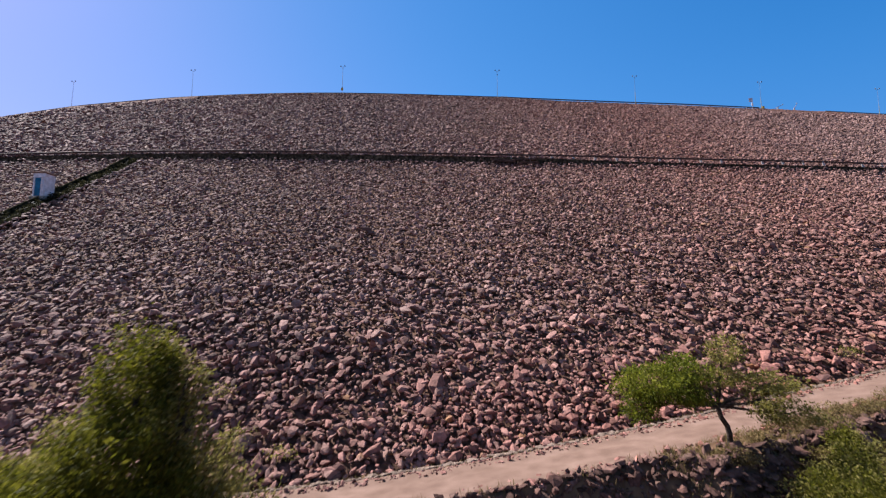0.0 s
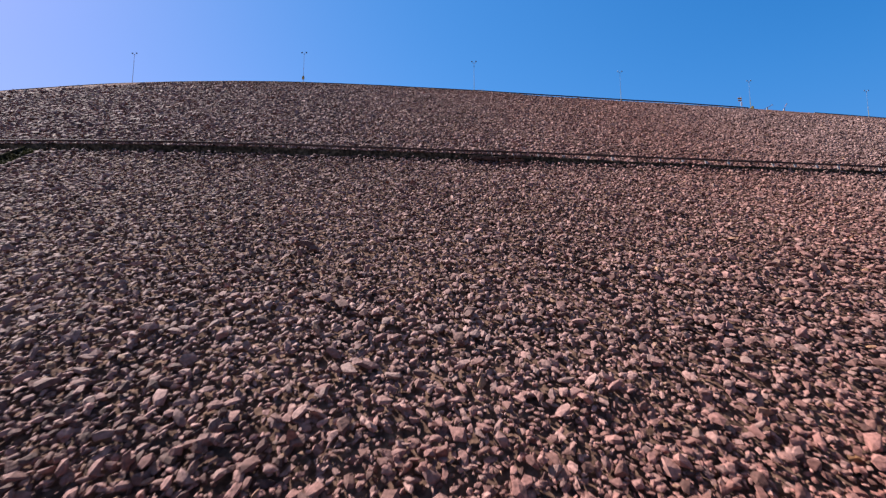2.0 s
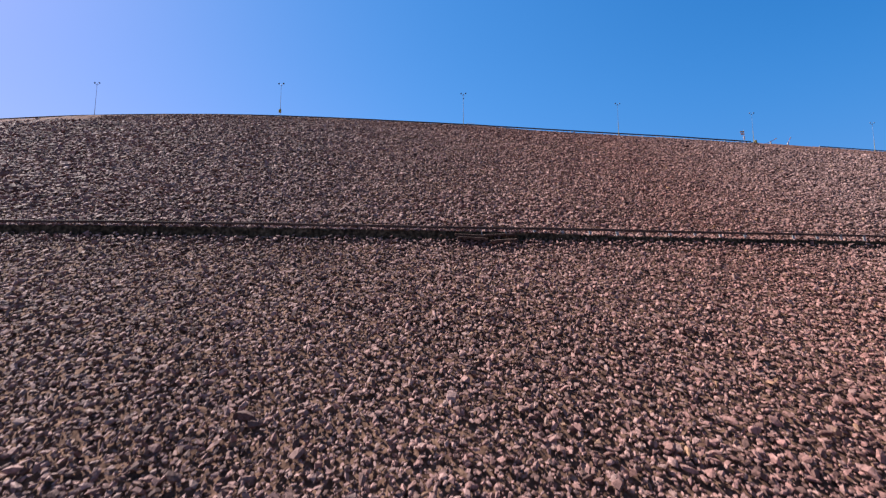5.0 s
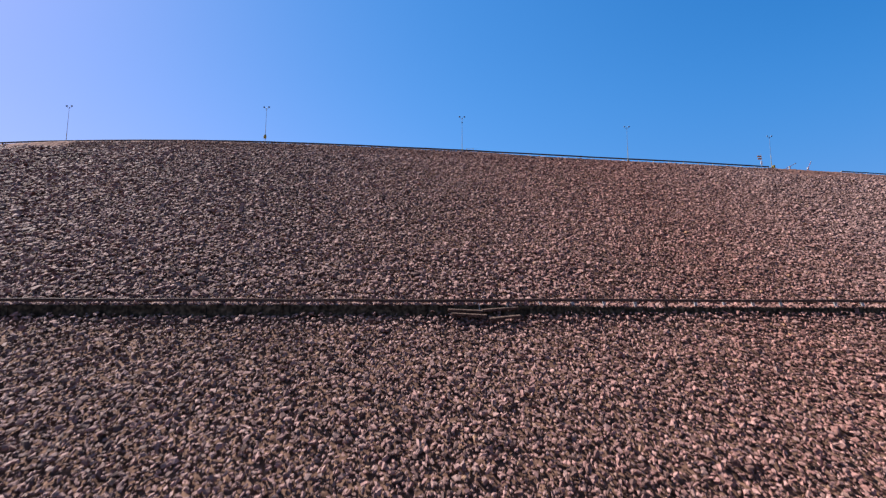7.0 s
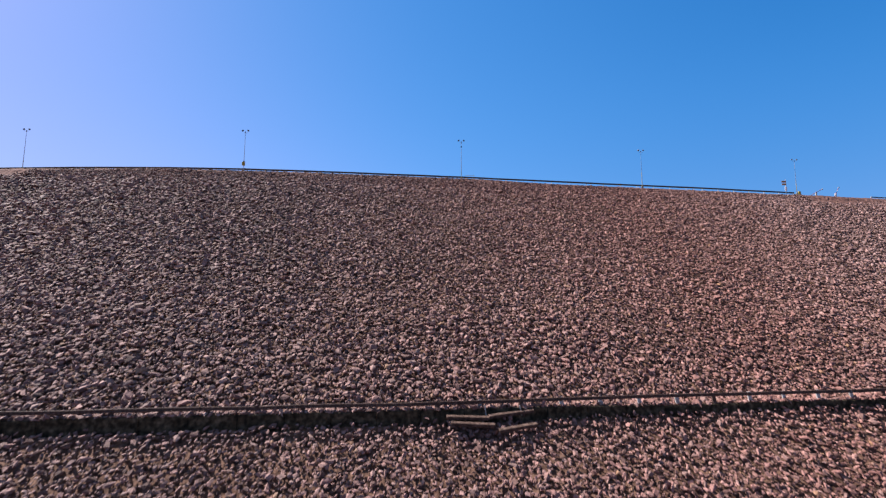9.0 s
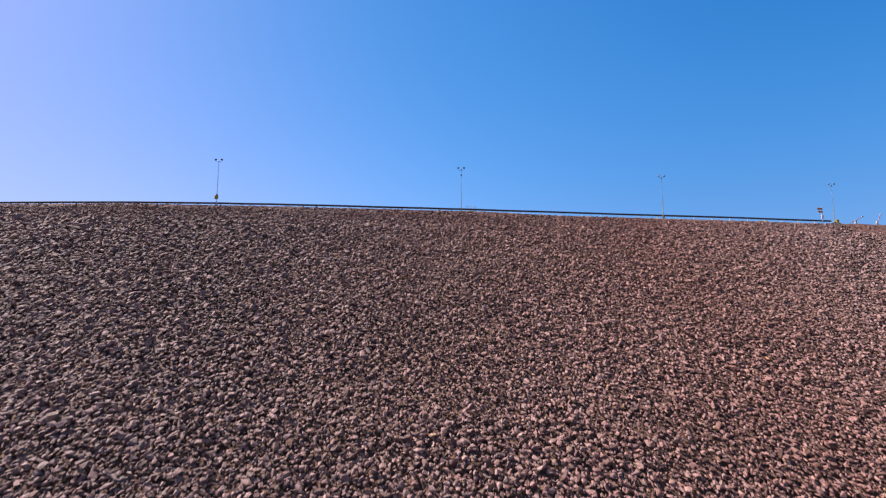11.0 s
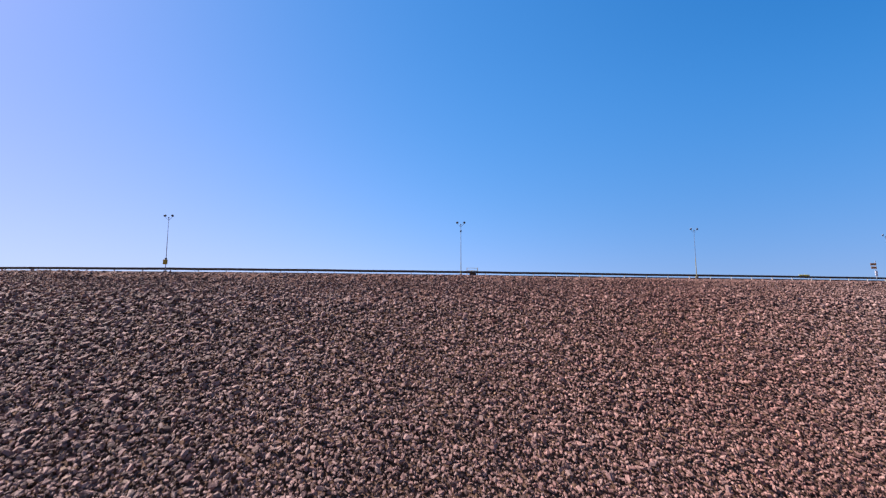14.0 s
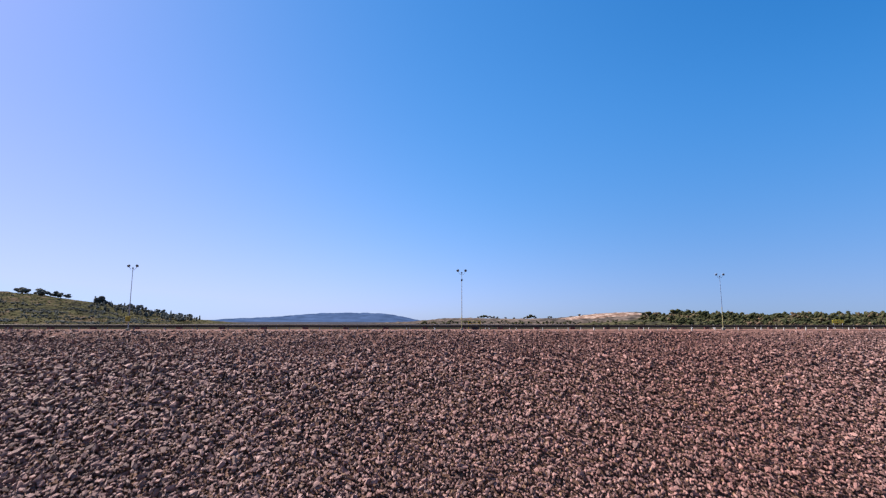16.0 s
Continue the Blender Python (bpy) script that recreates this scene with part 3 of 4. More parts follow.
# upper slope: close rows in the middle, wider and coarser out to the sides
for x0, x1, step in ((-62, 62, 0.36), (-110, -62, 0.45), (-190, -110, 0.65), (62, 105, 0.39), (105, 150, 0.52)):
    X, S = scatter(rng, x0, x1, 1.1, 66.6, step)
    Y = crest_y(X) - S
    size = rock_sizes(rng, len(X), step * 1.03, 0.33, 1.95) * (0.60 + 0.40 * np.clip((S - 1.5) / 5, 0, 1)) * (1 + 0.20 * np.clip((-X - 6) / 30, 0, 1))
    Z = face_z(X, Y) - 0.14 + size * rng.uniform(-0.60, 0.50, len(X)) * (0.35 + 0.65 * np.clip((S - 2) / 5, 0, 1))
    Z -= lip_sink(X) * np.clip((5 - S) / 3, 0, 1)
    bare = (X > 84) & (X < 112) & (S < 4.5 - 0.02 * (X - 97) ** 2 + rng.uniform(-0.6, 0.6, len(X)))
    X, Y, Z, size = X[~bare], Y[~bare], Z[~bare], size[~bare]
    rock_field("riprap", np.stack([X, Y, Z], 1), size, rng, rock_mat, upper, "loose angular pinkish brown rocks", pitch=PITCH)

# small stones on the berm floor and over the crest's lip
X, S = scatter(rng, -100, 95, 66.4, 68.35, 0.36)
size = rock_sizes(rng, len(X), 0.38)
Y = crest_y(X) - S
rock_field("stones", np.stack([X, Y, berm_z(X) - berm_sink(X) * np.interp(S, (66.8, 68.3), (0, 1)) + size * 0.12], 1), size, rng, rock_mat, berm, "loose stones on the berm floor", tilt=0.6)
# stones lying over the edge of the berm's wall and heaped at its foot
X, S = scatter(rng, -100, 95, 68.0, 68.8, 0.30)
size = rock_sizes(rng, len(X), 0.36, 0.4)
Y = crest_y(X) - S
rock_field("stones", np.stack([X, Y, berm_z(X) - 0.02 - berm_sink(X) - 0.8 * np.clip(S - 68.5, 0, 1) + size * 0.1], 1), size, rng, rock_mat, berm, "loose stones over the berm's edge", tilt=0.6)
X, S = scatter(rng, -95, 90, 0.05, 6.0, 0.22)
keep = rng.uniform(0, 1, len(X)) < np.clip(1.6 - S / 3.6, 0.1, 1)
X, S = X[keep], S[keep]
size = rock_sizes(rng, len(X), 0.21, 0.4)
Y = crest_y(X) - S
Z = np.where(S < 2.3, CREST_Z + np.interp(S, LIP[::-1, 0], LIP[::-1, 1]), CREST_Z - 0.6145 * S - 0.02) + 0.18 * np.exp(-((X + 68) / 9) ** 2) + 0.15 * np.exp(-((X + 95) / 12) ** 2)
Z -= lip_sink(X) * np.clip((5 - S) / 3, 0, 1)
rock_field("stones", np.stack([X, Y, Z + size * 0.06], 1), size, rng, rock_mat, crest, "small stones in the soil of the crest lip", tilt=0.6)


def chute_x(y):
    """The plan line of the drain chute on the lower slope."""
    return -65.2 + (-76.0 - y) * 0.096 + 0.10 * np.sin(y * 0.45) + 0.06 * np.sin(y * 1.1)


# stones heaped along the chute's edges
X, S = scatter(rng, -1.9, 1.9, 69.6, 126, 0.42)
keep = (X > 1.35) | (X < -1.45)
X, S = X[keep], S[keep]
Y = crest_y(-64.0) - S
X = X + chute_x(Y)
size = rock_sizes(rng, len(X), 0.36)
rock_field("stones", np.stack([X, Y, face_z(X, Y) + 0.1 + size * 0.1], 1), size, rng, rock_mat, lower, "loose stones along the chute", pitch=PITCH)

# lower slope: coarser towards the foot
NEAR = (-9.0, 9.0, 0.0, 6.4)       # stretch at the foot whose rocks are single pieces
for x0, x1, step in ((-34, 36, 0.36), (-60, -34, 0.37), (36, 60, 0.38), (-100, -60, 0.40), (60, 100, 0.44)):
    X, S = scatter(rng, x0, x1, 68.9, 138, step)
    Y = crest_y(X) - S
    up = Y - toe_y(X)
    keep = up > 0.1
    keep &= ~((X > NEAR[0]) & (X < NEAR[1]) & (up < NEAR[3]))
    keep &= np.abs(X - chute_x(Y)) > 1.5
    X, Y, up = X[keep], Y[keep], up[keep]
    size = step * 0.97 * np.minimum(np.exp(rng.normal(0, 1, len(X)) * np.where(up < 22, 0.42, 0.33)), np.where(up < 22, 2.3, 1.8)) * (1 + np.clip(0.14 - 0.010 * X, 0.04, 0.4) * np.exp(-up / 9))
    Z = face_z(X, Y) - 0.20 + size * rng.uniform(-0.75, 0.60, len(X))
    foot = up < (22 if step < 0.365 else 10)
    for near in (True, False):
        i = foot == near
        if i.any():
            rock_field("riprap", np.stack([X, Y, Z], 1)[i], size[i], rng, rock_mat, lower, "loose angular pinkish brown rocks", pitch=PITCH,
                       shapes=FINE_SHAPES if near else SHAPES)

# large flat slabs lying among them
X, S = scatter(rng, -34, 36, 96, 132, 1.9)
Y = crest_y(X) - S
up = Y - toe_y(X)
keep = (up > 0.5) & (rng.uniform(0, 1, len(X)) < np.clip(0.8 - up / 30 - X / 60, 0.08, 0.8)) & ~((X > NEAR[0]) & (X < NEAR[1]) & (up < NEAR[3]))
X, Y = X[keep], Y[keep]
size = rng.uniform(0.55, 1.0, len(X))
rock_field("slabs", np.stack([X, Y, face_z(X, Y) + size * 0.16], 1), size, rng, rock_mat, lower, "larger flat pinkish slabs among the riprap", tilt=0.35, pitch=PITCH, shapes=FINE_SHAPES)

# single rocks at the foot
shared = []
for k, (sv, sf) in enumerate(FINE_SHAPES):
    me = bpy.data.meshes.new("rock")
    me.from_pydata(sv.tolist(), [], sf.tolist())
    me.materials.append(rock_piece_mat)
    shared.append(me)


def single_rocks(parent, X, Y, size, sink):
    """Rocks that are objects of their own, on shared meshes, lying on the dam's face."""
    R = turns(rng, len(X), 0.45)
    for k in range(len(X)):
        ob = new("rock", shared[int(rng.integers(0, len(shared)))])
        ob.parent = parent
        z = float(face_z(X[k], Y[k])) + size[k] * rng.uniform(0.05, 0.3) - sink
        ob.matrix_basis = Matrix.Translation((X[k], Y[k], z)) @ Matrix.Rotation(PITCH, 4, "X") @ Matrix(R[k].tolist()).to_4x4() @ Matrix.Diagonal((size[k] * rng.uniform(0.85, 1.25), size[k], size[k] * rng.uniform(0.85, 1.2), 1))


X, S = scatter(rng, NEAR[0] - 1, NEAR[1] + 1, 0.1, NEAR[3], 0.60)
keep = (X > NEAR[0]) & (X < NEAR[1])
X, S = X[keep], S[keep]
single_rocks(lower, X, toe_y(X) + S, rock_sizes(rng, len(X), 0.46, 0.38), 0.08)
X, S = scatter(rng, -14, 14, 52, 66.2, 1.15)
single_rocks(upper, X, crest_y(X) - S, rng.uniform(0.42, 0.75, len(X)), 0.05)
# gravel filling between them
X, S = scatter(rng, NEAR[0] - 1, NEAR[1] + 1, 0.0, NEAR[3], 0.34)
Y = toe_y(X) + S
size = rock_sizes(rng, len(X), 0.36)
rock_field("riprap", np.stack([X, Y, face_z(X, Y) - 0.18], 1), size, rng, rock_mat, lower, "smaller rocks between the blocks", pitch=PITCH)

# bank below the road
X, S = scatter(rng, -40, 44, 6.3, 17, 0.34)
Y = toe_y(X) - S
keep = rng.uniform(0, 1, len(X)) < np.clip(1.6 - (S - 6) / 6.5 + 0.25 * np.sin(X * 0.7) * np.sin(X * 0.23 + 1), 0, 1) * np.where((X > 6) & (S < 7.6), 0.25, 1) * np.clip((42 - np.abs(X - 2)) / 14, 0, 1)
X, Y, S = X[keep], Y[keep], S[keep]
size = rock_sizes(rng, len(X), 0.38, 0.5)
rock_field("bank_rocks", np.stack([X, Y, ground_z(X, Y) + size * 0.08], 1), size, rng, shaded_rock_mat, ground, "tumbled rocks on the road bank, shade painted into their colour", tilt=0.7, shapes=FINE_SHAPES)
# rocks packed on the steep of the bank
X, S = scatter(rng, -40, 44, 5.7, 9.9, 0.25)
keep = (rng.uniform(0, 1, len(X)) < np.clip((42 - np.abs(X - 2)) / 12, 0, 1)) & (S > bank_edge(X) - 0.25) & (S < bank_edge(X) + 1.7)
X, S = X[keep], S[keep]
Y = toe_y(X) - S
size = rock_sizes(rng, len(X), 0.37, 0.45)
rock_field("bank_rocks", np.stack([X, Y, ground_z(X, Y) - 0.02 + size * rng.uniform(-0.15, 0.2, len(X))], 1), size, rng, shaded_rock_mat, ground, "rocks packed on the steep road bank, shade painted into their colour", tilt=0.9, shapes=FINE_SHAPES)
# gravel strip between the stone edging and the wheel track, and along the track's outer edge
X, S = scatter(rng, -50, 55, 0.75, 1.95, 0.2)
keep = rng.uniform(0, 1, len(X)) < 0.75 - 0.35 * (S - 0.75)
X, S = X[keep], S[keep]
Y = toe_y(X) - S
size = rock_sizes(rng, len(X), 0.15, 0.5)
rock_field("edge_stones", np.stack([X, Y, toe_z(X) - 0.05 + np.interp(S, cross, lift) + size * 0.05], 1), size, rng, rock_mat, road, "small reddish stones along the road edge", tilt=0.6)
X, S = scatter(rng, -45, 45, 5.2, 6.6, 0.36)
Y = toe_y(X) - S
size = rock_sizes(rng, len(X), 0.22, 0.55)
rock_field("edge_stones", np.stack([X, Y, ground_z(X, Y) + 0.03], 1), size, rng, rock_mat, road, "small stones along the road edge", tilt=0.6)

# pale edging of flat stones set along the foot of the rockfill
kerb_x = np.arange(-60, 60.1, 1.0)
kerb_cross, kerb_lift = np.array([-0.15, 0.05, 0.50, 0.70]), np.array([-0.2, 0.02, 0.02, -0.2])
KX = np.repeat(kerb_x[:, None], 4, 1)
KY = toe_y(KX) - kerb_cross[None]
KZ = toe_z(KX) + kerb_lift[None] + np.random.uniform(-0.03, 0.03, KX.shape)
kerb = mesh_of("kerb", np.stack([KX, KY, KZ], -1).reshape(-1, 3), grid_faces(*KX.shape), edging_mat)
tagged(kerb, "low pale grey stone edging between rockfill and dirt road", "kerb", kind="structure")
edging = []
for sv, sf in FINE_SHAPES[:10]:
    me = bpy.data.meshes.new("edging_stone")
    me.from_pydata(sv.tolist(), [], sf.tolist())
    me.materials.append(edging_mat)
    edging.append(me)
for k, x in enumerate(np.arange(-26, 27, 0.25)):
    q = float(x) + rng.uniform(-0.1, 0.1)
    ob = new("edging_stone", edging[k % 10])
    ob.parent = kerb
    L = rng.uniform(0.30, 0.66)
    ob.matrix_basis = pose(q, float(toe_y(q)) - rng.uniform(0.1, 0.5), float(toe_z(q)) + 0.10, rng.uniform(-12, 12), rng.uniform(-12, 12), 17 + rng.uniform(-25, 25)) @ Matrix.Diagonal((L, L * 0.8, L * 0.6, 1))


# ---- guard rails ----
W_PROFILE = ((0.0, 0.155), (0.045, 0.14), (0.08, 0.10), (0.08, 0.06), (0.03, 0.02), (0.03, -0.02), (0.08, -0.06), (0.08, -0.10), (0.045, -0.14), (0.0, -0.155))


def beam_bm(length):
    """A corrugated steel beam, W in section, along x, its face towards -y."""
    bm = bmesh.new()
    ring = [(-y, z) for y, z in W_PROFILE] + [(-y + 0.012, z * 0.97) for y, z in reversed(W_PROFILE)]
    a = [bm.verts.new((-length / 2, y, z)) for y, z in ring]
    b = [bm.verts.new((length / 2, y, z)) for y, z in ring]
    n = len(ring)
    for k in range(n):
        bm.faces.new((a[k], a[(k + 1) % n], b[(k + 1) % n], b[k]))
    bmesh.ops.recalc_face_normals(bm, faces=bm.faces)
    return bm


def post_bm(height):
    """A C-section post with its base at the origin."""
    bm = box((0.012, 0.14, height), (-0.05, 0.02, height / 2))
    box((0.10, 0.012, height), (0, 0.09, height / 2), bm=bm)
    box((0.10, 0.012, height), (0, -0.05, height / 2), bm=bm)
    box((0.11, 0.10, 0.30), (0, -0.02, height - 0.17), 0.01, bm=bm)
    return bm


def guard_rail(name, xs, offset, base, height, beam_mat, post_mats, label, group, sag=0.0, seed=1, lean=0.0, deep=1.0):
    """Posts at xs along the crest's plan line, with a beam between each two."""
    rnd = random.Random(seed)
    ground = base if callable(base) else lambda q: base
    rail = thing(name, (float(xs[0]), float(crest_y(xs[0]) - offset), float(ground(xs[0]))), label, "guard rail", group)
    inv = rail.matrix_basis.inverted()
    first_post, first_beam = {}, None
    pts = []
    for k, x in enumerate(xs):
        y = float(crest_y(x) - offset)
        slope = float(crest_y(x + 1) - crest_y(x - 1)) / 2
        m = inv @ (pose(float(x) - math.sin(radians(lean)) * (height + 0.35), y, float(ground(x)) - 0.50, rnd.uniform(-2, 2) * (1 + sag * 2), lean + rnd.uniform(-2, 2) * (1 + sag * 2), math.degrees(math.atan(slope))) @ Matrix.Diagonal((3.6 if lean else 1.0, 1, 1, 1)))
        pm = post_mats(float(x))
        if pm.name not in first_post:
            first_post[pm.name] = part("post", post_bm(height + 0.50), pm, rail)
            ob = first_post[pm.name]
        else:
            ob = new("post", first_post[pm.name].data)
            ob.parent = rail
        ob.matrix_basis = m
        pts.append(Vector((float(x), y - 0.12, float(ground(x)) + height - 0.17 + rnd.uniform(-0.02, 0.02) - sag * rnd.uniform(0, 0.12))))
    for a, b in zip(pts, pts[1:]):
        d = b - a
        if first_beam is None:
            first_beam = part("beam", beam_bm(1.0), beam_mat, rail)
            ob = first_beam
        else:
            ob = new("beam", first_beam.data)
            ob.parent = rail
        ob.matrix_basis = inv @ (Matrix.Translation((a + b) / 2) @ d.to_track_quat("X", "Z").to_matrix().to_4x4() @ Matrix.Diagonal((d.length + 0.06, 1, deep, 1)))
    return rail


def rail_foot(x):
    """The berm rail stands higher out of the stones towards the right abutment."""
    return berm_z(x) - 0.10 + 0.10 * np.clip((x + 6) / 16, 0, 1)


guard_rail("berm_guard_rail", np.arange(-100, 96, 4.0) - 0.55, 68.25, rail_foot, 0.76, rust_mat, lambda x: pale_post_mat if (x > -1 and x % 20 > 4.5) or x % 12 < 2 else rust_mat,
           "brown weathered steel guard rail on short posts along the berm", "", 0.6, 3, -12.0, 1.15)
guard_rail("crest_guard_rail", np.arange(-176, 89, 4.4), -1.0, CREST_Z, 0.80, zinc_mat, lambda x: pale_post_mat,
           "dull brown-grey guard rail on pale posts along the crest", "crest rails", 0.1, 4, 0.0, 1.3)
guard_rail("crest_guard_rail", np.arange(112, 180, 4.4), -1.0, CREST_Z, 0.80, zinc_mat, lambda x: pale_post_mat,
           "dull brown-grey guard rail on pale posts along the crest", "crest rails", 0.1, 5)

guard_rail("crest_guard_rail", np.arange(-110, 112, 4.4), -9.4, CREST_Z, 0.85, rust_mat, lambda x: pale_post_mat,
           "brown guard rail along the crest road's far side", "crest rails", 0.1, 6)


# ---- lamp posts ----
def flood_lamp(parent, side, mat):
    head = part("flood_lamp", box((0.40, 0.20, 0.32), (side * 0.62, -0.05, 9.30), 0.04, Euler((0.5, side * 0.35, 0))), mat, parent, "floodlight head")
    part("lens", box((0.32, 0.02, 0.24), (side * 0.62, -0.145, 9.25), 0.006, Euler((0.5, side * 0.35, 0))), lens_mat, head, "grey glass lens")


def lamp_post(at, label, extra="", sleeve=2.2, steel=pole_mat):
    p = thing("lamp_post", at, label, "lamp post", "crest lamps")
    part("pole", tube([(0, 0, -0.1), (0, 0, 3), (0, 0, 6), (0, 0, 9.0)], [0.07, 0.058, 0.045, 0.034], 10), steel, p)
    part("base_plate", box((0.45, 0.45, 0.5), (0, 0, -0.12), 0.03), concrete_mat, p, "concrete footing")
    for s in (-1, 1):
        part("bracket", tube([(0, 0, 8.65), (s * 0.25, 0, 8.72), (s * 0.48, 0, 9.0), (s * 0.58, 0, 9.15)], [0.028] * 4, 6), steel, p)
        # right-hand heads take the paler pole colour in place of sunlight on them
        flood_lamp(p, s, steel if sleeve > 3 else lamp_mat)
    part("camera_dome", tube([(0, -0.02, 8.85), (0, -0.02, 9.0), (0, -0.02, 9.1)], [0.10, 0.11, 0.05], 10), lamp_mat, p, "small dark dome on the pole head")
    if extra == "high box":
        part("junction_box", box((0.26, 0.2, 0.34), (0, -0.12, 7.75), 0.03), lamp_mat, p, "small dark junction box")
    if extra == "yellow box":
        b = part("cabinet", box((0.62, 0.35, 0.78), (0, -0.2, 1.55), 0.03), yellow_mat, p, "yellow control cabinet")
        part("cabinet_door", box((0.48, 0.02, 0.62), (0, -0.386, 1.55), 0.005), yellow_mat, b)
        part("cap", box((0.3, 0.25, 0.22), (0.05, -0.15, 2.1), 0.03), lamp_mat, p, "dark meter head")
    if extra != "yellow box":
        part("sleeve", tube([(0, 0, 0.1), (0, 0, sleeve)], [0.078, 0.062], 10), faded_mat, p, "faded yellow lower pole")
    return p


LAMPS = [(-190.0, ""), (-142.7, ""), (-97.9, ""), (-48.95, "yellow box"), (-0.1, "high box"), (45.2, ""), (88.6, ""), (132.0, ""), (176.0, "")]
for x, extra in LAMPS:
    words = {"": "tall slim grey lamp post with twin floodlights, yellow foot", "high box": "tall grey lamp post with twin floodlights and junction box",
             "yellow box": "tall grey lamp post with twin floodlights and yellow cabinet"}[extra]
    lamp_post((x, float(crest_y(x)) + 0.45, CREST_Z + (0.30 if x > 20 else 0.15)), words, extra, 3.6 if x > 20 else 2.2, sky_blend_pole_mat if x > 20 else pole_mat)


# ---- low retaining wall along the berm's outer edge, its shade put into a dark colour ----
wall_line = thing("berm_wall", (0, float(crest_y(0)) - 68.5, float(berm_z(0))), "low stone wall holding the berm's edge, its shade painted into the dark colour", "wall")
inv = wall_line.matrix_basis.inverted()
wrnd = random.Random(15)
bay = None
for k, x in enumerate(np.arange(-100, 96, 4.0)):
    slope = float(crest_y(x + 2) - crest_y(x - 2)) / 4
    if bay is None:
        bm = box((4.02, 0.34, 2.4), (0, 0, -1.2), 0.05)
        bay = part("panel", bm, wall_shade_mat, wall_line)
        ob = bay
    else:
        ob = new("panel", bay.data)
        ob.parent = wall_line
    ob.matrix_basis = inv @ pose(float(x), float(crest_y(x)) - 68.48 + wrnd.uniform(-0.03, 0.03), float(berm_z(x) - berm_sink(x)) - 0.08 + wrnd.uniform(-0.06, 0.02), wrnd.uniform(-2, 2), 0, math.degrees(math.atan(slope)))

# ---- stepped drain chute down the lower slope, with the instrument hut beside it ----
chute = thing("drain_chute", (-65.0, float(crest_y(-65.0)) - 69.0, float(berm_z(-65))), "dark mossy concrete chute running down the rockfill", "drain")
inv = chute.matrix_basis.inverted()
crnd = random.Random(14)
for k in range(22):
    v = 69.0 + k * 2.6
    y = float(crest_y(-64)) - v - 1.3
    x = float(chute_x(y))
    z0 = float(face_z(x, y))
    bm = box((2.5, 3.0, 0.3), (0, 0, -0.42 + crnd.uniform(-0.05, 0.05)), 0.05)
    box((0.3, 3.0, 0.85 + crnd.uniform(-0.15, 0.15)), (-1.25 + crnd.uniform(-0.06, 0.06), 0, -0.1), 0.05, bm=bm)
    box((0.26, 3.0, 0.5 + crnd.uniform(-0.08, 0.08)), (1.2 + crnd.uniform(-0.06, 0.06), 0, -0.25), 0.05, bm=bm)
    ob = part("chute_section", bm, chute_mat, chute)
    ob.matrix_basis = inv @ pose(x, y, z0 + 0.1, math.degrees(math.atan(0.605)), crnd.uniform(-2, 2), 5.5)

hx, hy = -64.75, -95.3
hz = float(face_z(hx, hy - 0.9))
hut = thing("instrument_hut", (hx, hy, hz), "small white rendered hut with a blue door beside the chute", "hut")
part("plinth", box((2.1, 2.3, 1.9), (0, 0, -0.55), 0.04), concrete_mat, hut, "grey concrete plinth")
walls = box((1.6, 1.8, 3.2), (0, 0, 1.98), 0.02)
part("wall", walls, white_mat, hut)
part("roof", box((1.9, 2.1, 0.16), (0, 0, 3.66), 0.03), roof_mat, hut, "brown overhanging roof slab")
hd = part("door", box((0.86, 0.05, 2.5), (-0.05, -0.925, 1.7), 0.01), blue_mat, hut, "blue painted door")
part("door_frame", box((0.17, 0.09, 2.6), (-0.58, -0.93, 1.7), 0.01), white_mat, hut)
part("door_frame", box((0.2, 0.09, 2.6), (0.49, -0.93, 1.7), 0.01), white_mat, hut)
part("lintel", box((1.27, 0.09, 0.16), (-0.045, -0.93, 3.04), 0.01), white_mat, hut)
part("handle", box((0.04, 0.06, 0.16), (0.28, -0.975, 1.4), 0.008), zinc_mat, hd)
for z in (0.95, 1.5, 2.05):
    part("slat", box((0.7, 0.02, 0.05), (-0.05, -0.956, z), 0.004), blue_mat, hd)

# ---- fallen rail pieces lying below the berm ----
FALLEN = (((-3.6, -70.1), (0.3, -69.75)), ((0.3, -69.6), (4.6, -68.4)), ((-3.2, -70.7), (0.8, -70.45)), ((1.1, -70.95), (4.7, -69.85)))
for a, b in FALLEN:
    pa = Vector((a[0], a[1], float(face_z(a[0], a[1] - 0.6)) + 0.85))
    pb = Vector((b[0], b[1], float(face_z(b[0], b[1] - 0.6)) + 0.85))
    d = pb - pa
    th = thing("fallen_beam", pa, "broken grey-brown beam lying on the rocks below the berm", "beam", "fallen beams")
    m = Matrix.Translation(d / 2) @ d.to_track_quat("X", "Z").to_matrix().to_4x4() @ Matrix.Rotation(radians(12), 4, "X")
    bm = box((d.length, 0.50, 0.16), (0, 0, 0.08), 0.03)
    box((d.length, 0.07, 0.24), (0, -0.17, -0.02), 0.02, bm=bm)
    box((d.length, 0.07, 0.24), (0, 0.17, -0.02), 0.02, bm=bm)
    ob = part("channel", bm, fallen_mat, th)
    ob.matrix_basis = m
    st = part("stub", box((0.16, 0.16, 1.0), (0, 0, -0.45), 0.02), fallen_mat, th)
    st.matrix_basis = m @ pose(d.length * 0.3, 0.05, 0, 20, 0, 0)
